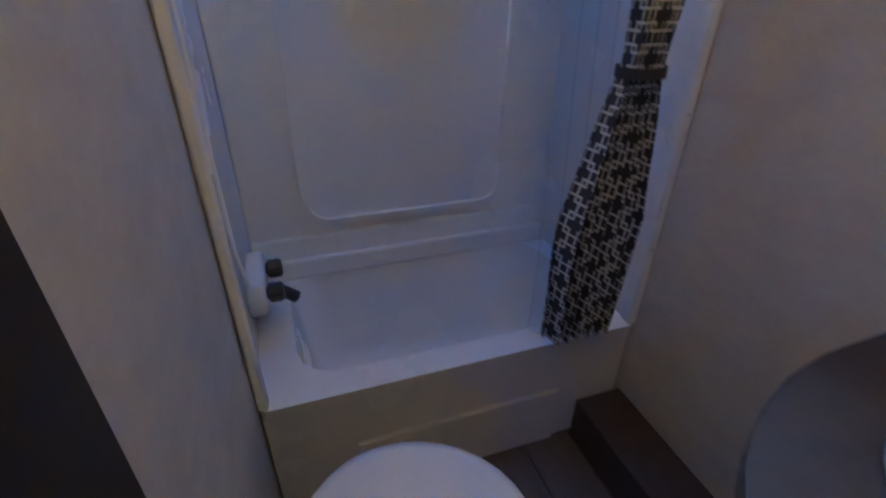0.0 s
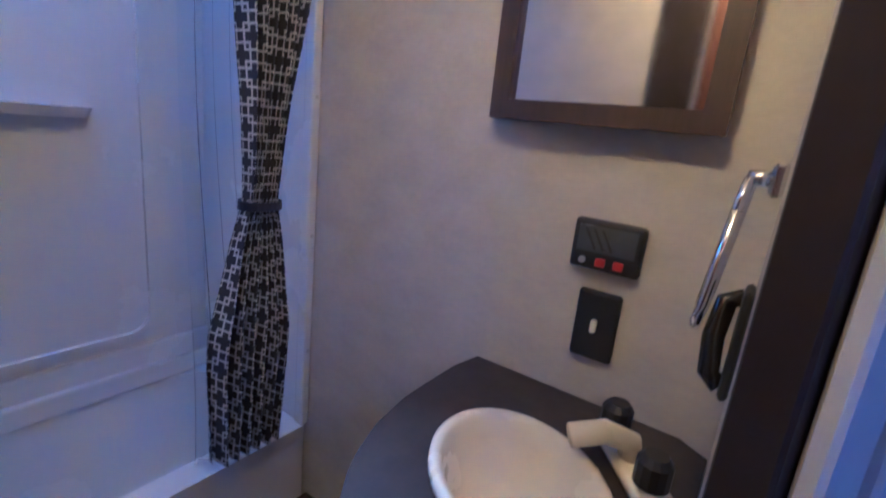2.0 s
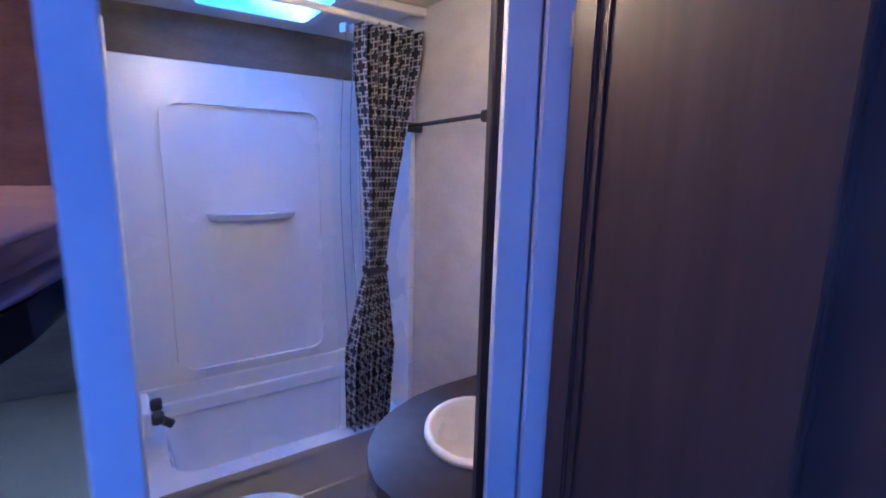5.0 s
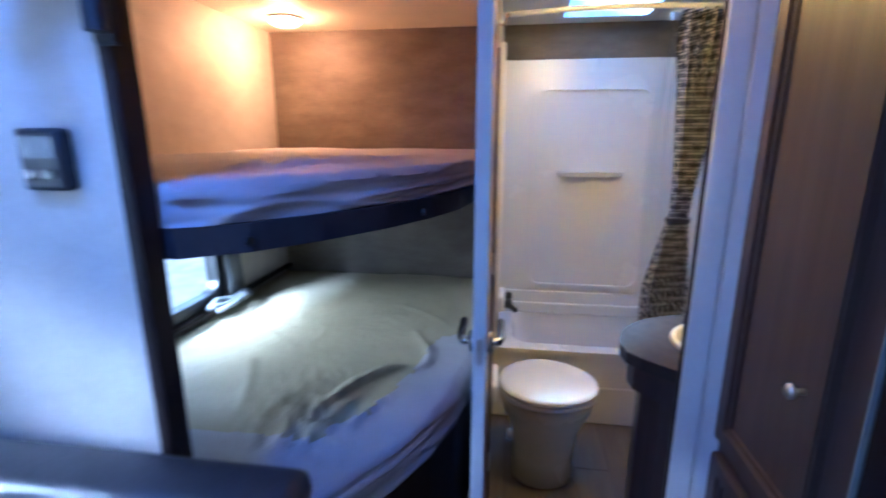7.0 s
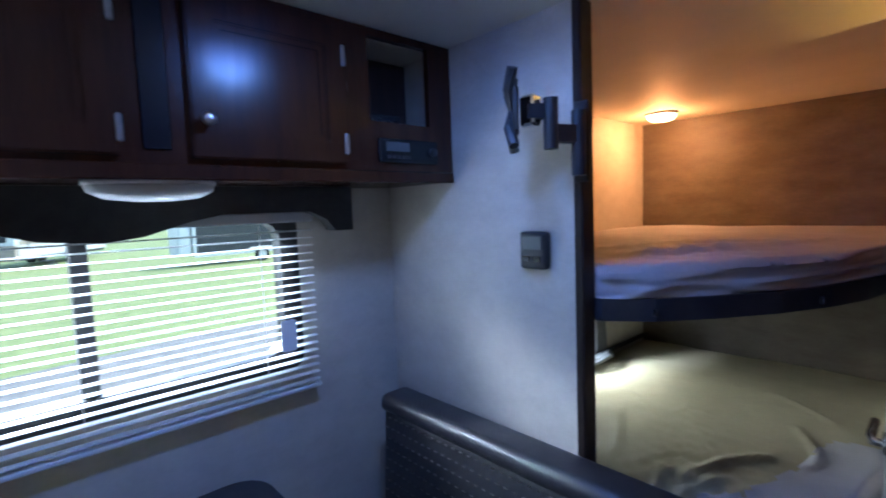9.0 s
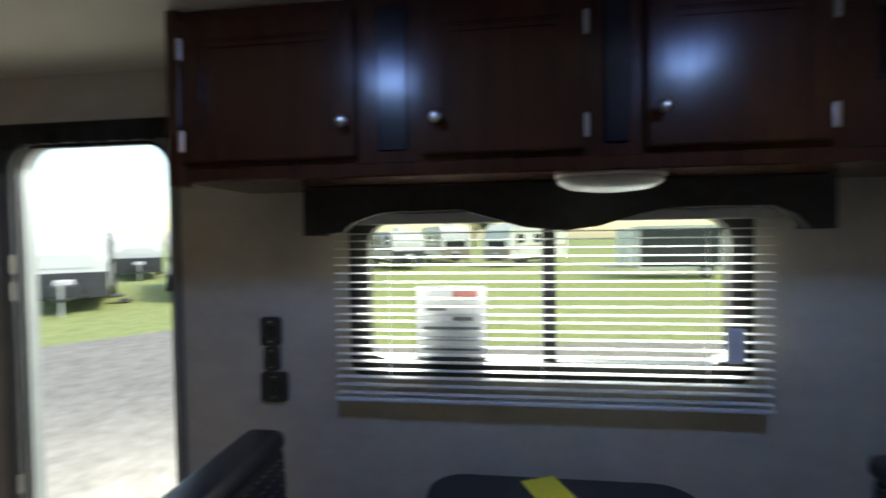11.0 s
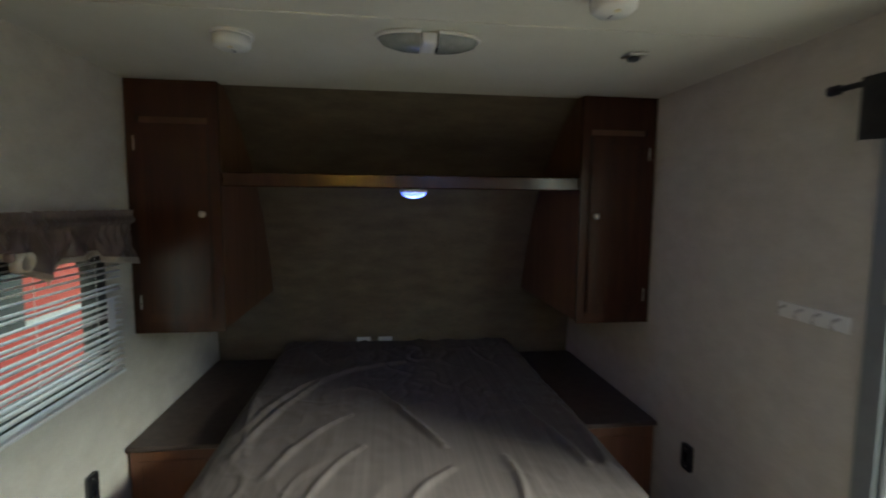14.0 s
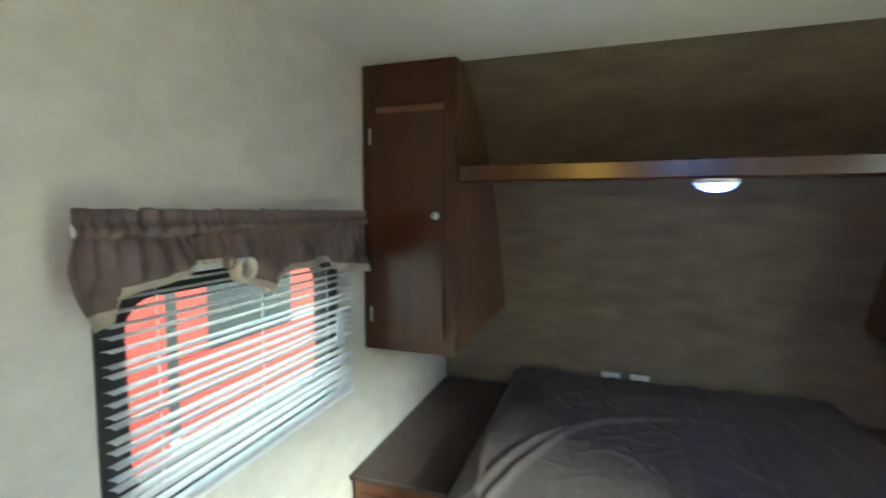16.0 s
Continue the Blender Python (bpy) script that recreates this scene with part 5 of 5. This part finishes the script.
wardrobe(-2.307, -1.945, 1, "cherry wardrobe cabinet hanging by the bedroom window")
wardrobe(-0.362, -0.003, -1, "cherry wardrobe cabinet hanging by the entry wall")
hs = thing("head_shelf", (-3.9, -1.15, 1.53), "dark cherry shelf spanning the wardrobes over the bed", "shelf")
part("board", box(-4.32, -3.80, -1.944, -0.363, 1.575, 1.595), M["walnut"], hs)
part("front_rail", box(-3.80, -3.775, -1.944, -0.363, 1.549, 1.609, 0.005), M["cherry"], hs)
rl = thing("reading_light", (-3.8, -1.13, 1.5), "lit cool-white puck lamp under the head shelf", "lamp")
LX, LY, LZ = -3.80, -1.13, 1.544
part("base", lathe([(0.0, 0.0), (0.062, 0.0), (0.062, -0.012), (0.0, -0.012)], (LX, LY, LZ), "z", 28), M["plastic_white"], rl)
part("shade", lathe([(0.058, -0.010), (0.050, -0.024), (0.03, -0.034), (0.0, -0.038)], (LX, LY, LZ), "z", 28), M["led_glow"], rl, "lit domed shade", smooth=True)
lamp("reading_lamp", "POINT", Matrix.Translation((LX, LY, LZ - 0.075)), 0.20, (0.22, 0.32, 1.0), 0.03)

# gathered valance with cream band over the bedroom window
bv = thing("bedroom_valance", (-3.15, -2.24, 1.25), "taupe satin gathered valance with a cream band and bow", "valance")


HEM = [(-2.675, 1.255), (-2.732, 1.258), (-2.738, 1.300), (-2.86, 1.322), (-2.90, 1.336), (-2.98, 1.338), (-3.03, 1.290), (-3.10, 1.250), (-3.145, 1.236),
       (-3.15, 1.270), (-3.20, 1.276), (-3.205, 1.292), (-3.40, 1.298), (-3.406, 1.272), (-3.625, 1.240)]


def hem(x):
    for (p, q), (r, s) in zip(HEM, HEM[1:]):
        if r <= x <= p:
            return q + (s - q) * (p - x) / (p - r)
    return HEM[-1][1]


def skirt(lo, hi, off):
    def f(u, w):
        x = -2.675 - 0.95 * u
        top, low = 1.40, hem(x)
        z = top + (low - top) * (lo + (hi - lo) * w)
        k = (top - z) / 0.16
        gather = 0.006 * math.sin(u * 190 + 3 * math.sin(u * 23)) * max(0, 1 - 1.6 * k)
        swing = 0.040 * noise.noise((u * 10, k * 1.3, 2)) + 0.018 * noise.noise((u * 24 + 2 * k, k * 2.5, 7)) + 0.012 * k
        bow = 0.02 * math.exp(-((x + 2.98) / 0.06) ** 2) * math.sin(u * 90) * 0.5
        return Vector((x, -W + 0.082 + off + gather + swing + bow, z))
    return f


for nm, lo, hi, mt_, off in (("fabric", 0.0, 0.84, "satin", 0.0), ("band", 0.84, 1.0, "cream", 0.002)):
    bm = folded(280, 18 if nm == "fabric" else 3, skirt(lo, hi, off))
    bmesh.ops.solidify(bm, geom=bm.faces[:], thickness=0.002)
    part(nm, bm, M[mt_], bv, smooth=True)


def header(u, w):
    x = -2.672 - 0.955 * u
    z = 1.398 + 0.052 * w + 0.006 * w * noise.noise((u * 40, 0, 3))
    puff = 0.010 * math.sin(math.pi * min(1, w / 0.55)) if w < 0.55 else 0.0
    frill = (0.004 + 0.009 * max(0, w - 0.5)) * math.sin(u * 210 + 4 * math.sin(u * 19))
    return Vector((x, -W + 0.080 + puff + frill, z))


bm = folded(320, 12, header)
bmesh.ops.solidify(bm, geom=bm.faces[:], thickness=0.002)
part("ruffle", bm, M["satin"], bv, smooth=True)
for cx_, cz_, ru, rv, lean in ((-2.995, 1.318, 0.024, 0.024, 0.35),):
    bm = bmesh.new()
    loop = [(cx_ + ru * math.cos(a) + lean * rv * math.sin(a), -W + 0.104 + 0.010 * math.sin(a), cz_ + rv * math.sin(a)) for a in (2 * math.pi * k / 18 for k in range(19))]
    for k in range(18):
        p, q = Vector(loop[k]), Vector(loop[k + 1])
        d = Vector((0, 0.03, 0.004))
        bm.faces.new([bm.verts.new(v_) for v_ in (p, q, q + d, p + d)])
    bmesh.ops.remove_doubles(bm, verts=bm.verts, dist=1e-5)
    bmesh.ops.solidify(bm, geom=bm.faces[:], thickness=0.003)
    part("bow_loop", bm, M["cream"], bv, smooth=True)
part("bow_knot", box(-2.968, -2.95, -W + 0.10, -W + 0.128, 1.325, 1.352, 0.008, 3), M["satin"], bv, smooth=True)
part("rod", cyl((-3.59, -W + 0.06, 1.41), (-2.72, -W + 0.06, 1.43), 0.007, n=8), M["plastic_white"], bv)
for x in (-3.58, -2.73):
    part("bracket", box(x - 0.008, x + 0.008, -W + 0.001, -W + 0.065, 1.40, 1.42), M["plastic_white"], bv)

# ---- ceiling fixtures ----
sp = thing("ceiling_speaker", (-2.21, -0.81, 1.95), "round white ceiling speaker", "speaker")
part("rim", lathe([(0.105, 0.0), (0.103, -0.012), (0.085, -0.016), (0.083, -0.008), (0.0, -0.008)], (-2.21, -0.81, H - 0.001), "z", 32), M["plastic_white"], sp, smooth=True)
part("grille", lathe([(0.083, -0.012), (0.05, -0.017), (0.0, -0.019)], (-2.21, -0.81, H - 0.001), "z", 32), M["grey_cloth"], sp, "grey mesh grille", smooth=True)


def detector(x, y, label):
    d = thing("smoke_detector", (x, y, 1.94), label, "detector")
    part("base", lathe([(0.062, 0.0), (0.062, -0.010), (0.0, -0.010)], (x, y, H - 0.001), "z", 28), M["plastic_white"], d)
    part("cover", lathe([(0.055, -0.010), (0.053, -0.034), (0.045, -0.042), (0.0, -0.044)], (x, y, H - 0.001), "z", 28), M["plastic_white"], d, smooth=True)
    part("test_button", cyl((x + 0.02, y, H - 0.046), (x + 0.02, y, H - 0.042), 0.008, n=10), M["bone"], d)
    part("vent_slot", box(x - 0.03, x - 0.005, y - 0.002, y + 0.002, H - 0.0455, H - 0.044), M["ink"], d)


detector(-2.77, -0.72, "round white smoke detector on the ceiling")
detector(-3.18, -1.71, "round white alarm on the ceiling near the window")
dl = thing("double_light", (-3.12, -1.13, 1.93), "twin oval ceiling lamp with frosted shades, switched off", "lamp")
part("centre_plate", box(-3.17, -3.07, -1.155, -1.105, H - 0.035, H - 0.001, 0.008, 2), M["plastic_white"], dl, smooth=True)
for s in (-1, 1):
    bm = bmesh.new()
    n = 12
    rws = []
    for rr, h in ((1.0, -0.001), (1.0, -0.012), (0.9, -0.028), (0.65, -0.038), (0.3, -0.042)):
        rws.append([bm.verts.new((-3.12 + 0.062 * rr * math.cos(a), -1.13 + s * (0.026 + 0.125 * rr * math.sin(a)), H + h)) for a in (math.pi * k / n for k in range(n + 1))])
    for a, b in zip(rws, rws[1:]):
        for k in range(n):
            bm.faces.new((a[k], a[k + 1], b[k + 1], b[k]))
    bm.faces.new(rws[-1])
    part("shade", bm, M["smoky"], dl, "frosted half-oval shade", smooth=True)
    part("bezel", tube([(-3.12 + 0.064 * math.cos(a), -1.13 + s * (0.026 + 0.128 * math.sin(a)), H - 0.006) for a in (math.pi * k / 14 for k in range(15))], 0.006, 8), M["plastic_white"], dl)
sj = thing("sprinkler_clip", (-3.18, -0.44, 1.96), "small nickel curtain-track end clip on the ceiling", "clip")
part("plate", box(-3.21, -3.15, -0.475, -0.405, H - 0.010, H - 0.001, 0.003), M["nickel"], sj)
part("catch", box(-3.195, -3.165, -0.46, -0.43, H - 0.024, H - 0.010, 0.003), M["rv_dark"], sj)

# ---- outside ----
GZ = -0.72
structure("ground", box(-260, 260, -260, 260, GZ - 0.4, GZ - 0.02), M["grass"], "grass to the horizon")
YARD = [(-60, -12), (40, -12), (40, 15), (4, 8.8), (-3, 7.6), (-5.6, 8.6), (-8.4, 9.6), (-10.2, 7.4), (-13, 4.5), (-60, -2)]
structure("gravel_drive", prism(YARD, "z", GZ - 0.02, GZ), M["gravel"], "pale gravel yard")


def trailer(name, x, y, length, height, label, front="white", flip=False, band="rv_dark", rot=0.0):
    """A parked travel trailer seen end-on, its hitch toward the yard."""
    t = thing(name, (0, 0, 0), label, "trailer")
    w = 2.15
    y0, y1 = 0.0, length
    prof = [(y0 + 0.25, 0.55), (y0, 0.95), (y0 + 0.02, height * 0.62), (y0 + 0.25, height * 0.86), (y0 + 0.75, height), (y1, height), (y1, 0.55)]
    part("body", prism(prof, "x", -w / 2, w / 2), M["rv_white"], t)
    part("front_panel", prism([(-w / 2 - 0.005, 0.42), (w / 2 + 0.005, 0.42), (w / 2 + 0.005, 1.2), (-w / 2 - 0.005, 1.2)], "y", -0.02, 0.3), M[band], t)
    # with a white front, the pane's pale reflection is put into its colour
    part("front_window", prism(rounded(-0.75, 0.75, 1.35, 1.75, 0.08, 4), "y", -0.012, 0.3), M["rv_glass"] if front == "dark" else M["rv_white"], t)
    part("side_stripe", box(-w / 2 - 0.01, -w / 2, y0 + 0.3, y1 - 0.2, 1.2, 1.42), M[band], t)
    part("side_stripe", box(w / 2, w / 2 + 0.01, y0 + 0.3, y1 - 0.2, 1.2, 1.42), M[band], t)
    for s in (-1, 1):
        for yy in (y0 + 1.4, y0 + 3.6, y0 + 5.2):
            if yy < y1 - 0.9:
                part("side_window", prism(rounded(yy - 0.45, yy + 0.45, 1.6, 2.2, 0.06, 4), "x", s * w / 2, s * (w / 2 + 0.02)), M["rv_glass"], t)
        for yy in (length * 0.55, length * 0.55 + 0.85):
            wh = part("wheel", cyl((s * 1.02, yy, 0.34), (s * 1.22, yy, 0.34), 0.34, n=24), M["rubber"], t)
            part("rim", cyl((s * 1.221, yy, 0.34), (s * 1.235, yy, 0.34), 0.2, n=16), M["alu"], wh)
    part("underframe", box(-0.9, 0.9, 0.3, length, 0.38, 0.55), M["rv_dark"], t)
    part("hitch", tube([(-0.7, 0.4, 0.5), (0, -1.1, 0.48), (0.7, 0.4, 0.5)], 0.05, 8), M["rv_dark"], t)
    part("jack", cyl((0, -0.95, 0.0), (0, -0.95, 1.0), 0.04, n=10), M["alu"], t)
    part("battery_box", box(-0.35, 0.35, -0.5, -0.1, 0.52, 0.85, 0.03), M["rv_dark"], t)
    for s in (-1, 1):
        part("awning_arm", tube([(s * (w / 2 + 0.05), 0.9, 0.95), (s * (w / 2 + 0.05), 0.9, height - 0.25), (s * (w / 2 + 0.02), 1.3, height - 0.1)], 0.025, 6), M["rv_dark"], t)
    part("entry_step", box(w / 2, w / 2 + 0.4, 1.6, 2.2, 0.22, 0.27, 0.01), M["rv_dark"], t)
    part("entry_step", box(w / 2 + 0.25, w / 2 + 0.6, 1.6, 2.2, 0.05, 0.10, 0.01), M["rv_dark"], t)
    part("propane_cover", box(-0.25, 0.25, -0.08, 0.12, 0.52, 1.0, 0.06, 2), M["rv_white"], t)
    part("roof_unit", box(-0.35, 0.35, length * 0.2, length * 0.2 + 0.8, height, height + 0.28, 0.05), M["rv_white"], t)
    WORLD.pop(t)
    t.matrix_basis = Matrix.Translation((x, y, GZ)) @ Matrix.Rotation(radians(rot), 4, "Z")
    return t


a = trailer("travel_trailer", -11.4, 14.2, 7.5, 2.5, "white travel trailer with dark lower nose parked on grass", rot=39)
copy_thing(a, Matrix.Translation((-14.1, 11.2, GZ)) @ Matrix.Rotation(radians(41), 4, "Z"))
copy_thing(a, Matrix.Translation((-9.4, 17.4, GZ)) @ Matrix.Rotation(radians(36), 4, "Z"))
copy_thing(a, Matrix.Translation((-10.6, 27.0, GZ)) @ Matrix.Rotation(radians(24), 4, "Z"))
copy_thing(a, Matrix.Translation((-7.2, 29.0, GZ)) @ Matrix.Rotation(radians(30), 4, "Z"))
copy_thing(a, Matrix.Translation((-20.5, 21.8, GZ)) @ Matrix.Rotation(radians(41), 4, "Z"))
b = trailer("travel_trailer", -1.6, 31.0, 8.0, 2.9, "tan and white travel trailer parked beyond the grass", "dark", band="rv_tan", rot=-35)
copy_thing(b, Matrix.Translation((-4.6, 33.5, GZ)) @ Matrix.Rotation(radians(20), 4, "Z"))


def cargo(x, y):
    t = thing("cargo_trailer", (0, 0, 0), "white cargo trailer with dark grey rear doors on the grass", "trailer")
    part("body", box(-1.9, 1.9, 0.0, 2.0, 0.45, 2.45, 0.06), M["rv_dark"], t)
    part("frame", ring(rounded(-1.95, 1.95, 0.42, 2.5, 0.08, 3), rounded(-1.8, 1.8, 0.55, 2.36, 0.05, 3), "y", -0.03, 0.05), M["rv_white"], t)
    part("side_cap", box(-2.5, -1.95, 0.05, 1.95, 0.5, 2.4, 0.08), M["rv_white"], t)
    part("fender", box(0.6, 1.8, -0.15, 0.0, 0.62, 0.7, 0.02), M["alu"], t)
    wh = part("wheel", cyl((1.2, -0.12, 0.33), (1.2, 0.08, 0.33), 0.33, n=24), M["rubber"], t)
    part("rim", cyl((1.2, -0.125, 0.33), (1.2, -0.12, 0.33), 0.2, n=16), M["alu"], wh)
    part("tongue", box(-3.4, -1.9, 0.9, 1.1, 0.45, 0.55), M["alu"], t)
    t.matrix_basis = Matrix.Translation((x, y, GZ))
    return t


cargo(7.2, 22.3)


nb = thing("neighbour_trailer", (-3.2, -3.9, GZ), "red and grey trailer wall close outside the bedroom window", "trailer")
part("wall", box(-9.5, 1.5, -6.1, -3.9, GZ + 0.45, GZ + 2.9, 0.05), M["rv_white"], nb)
part("skirt", box(-9.4, 1.4, -6.05, -3.95, GZ + 0.1, GZ + 0.45), M["rv_dark"], nb)
for x0, x1, z0, z1, m_ in ((-4.25, -2.2, -0.03, 1.7, "rv_red"), (-4.33, -4.25, 0.1, 1.7, "rv_dark"), (-4.56, -4.33, 0.54, 1.7, "rv_red"), (-5.44, -4.56, 0.54, 1.35, "rv_dark"), (-6.6, -4.33, 0.04, 0.535, "rv_red"), (-6.6, -5.44, 0.60, 1.35, "rv_red")):
    part("painted_panel", box(x0, x1, -3.9, -3.885, z0, z1), M[m_], nb)
for x in (-1.0, 0.0):
    wh = part("wheel", cyl((x, -4.1, GZ + 0.36), (x, -3.86, GZ + 0.36), 0.36, n=24), M["rubber"], nb)
    part("rim", cyl((x, -3.859, GZ + 0.36), (x, -3.84, GZ + 0.36), 0.2, n=16), M["alu"], wh)


def tree(x, y, h, seed):
    rnd = random.Random(seed)
    t = thing("tree", (x, y, GZ), "distant leafy green tree behind the yard", "tree", "trees behind the yard")
    bm = cyl((x, y, GZ), (x, y, GZ + h * 0.45), 0.22, 0.13, 10)
    tips = []
    for k in range(9):
        a = rnd.uniform(0, 6.28)
        p = (x + math.cos(a) * h * rnd.uniform(0.12, 0.3), y + math.sin(a) * h * rnd.uniform(0.12, 0.3), GZ + h * rnd.uniform(0.5, 0.95))
        cyl((x, y, GZ + h * rnd.uniform(0.28, 0.45)), p, 0.09, 0.03, 6, bm)
        tips.append(Vector(p))
    part("trunk", bm, M["bark"], t)
    bm = bmesh.new()
    for k in range(1500):
        c = rnd.choice(tips) + Vector((rnd.gauss(0, 1), rnd.gauss(0, 1), rnd.gauss(0, 0.8))) * h * 0.09
        q = Euler((rnd.uniform(0, 6), rnd.uniform(0, 6), rnd.uniform(0, 6))).to_matrix()
        s = rnd.uniform(0.12, 0.28)
        bm.faces.new([bm.verts.new(c + q @ Vector(v) * s) for v in ((-1, 0, 0), (0, -0.5, 0.1), (1, 0, 0), (0, 0.5, -0.1))])
    tagged(part("crown", bm, M["leaf"], t), kind="stuff")


for k, (x, y, h) in enumerate(((-50, 74, 7), (-38, 80, 6), (-6, 78, 7), (4, 82, 6))):
    tree(x, y, h, k)

# ---- floor planks, last ----
rnd = random.Random(3)
plank = mesh_of("plank", box(0, 0.90, 0, 0.148, -0.004, 0.0, 0.0015), M["floor"])
for r in range(16):
    y = -W + 0.002 + r * 0.15
    x = -4.84 + rnd.uniform(-0.8, 0)
    while x < REAR:
        L = min(0.902, REAR - 0.002 - x)
        x_ = max(x, -4.84)
        s = (x + L - x_) / 0.902
        wd = min(1.0, (-0.002 - y) / 0.15)
        if s > 0.02 and wd > 0.05:
            p = new("plank", plank)
            p.parent = floor
            p.location, p.scale = (x_, y, 0.0), (s, wd, 1)
        x += 0.902
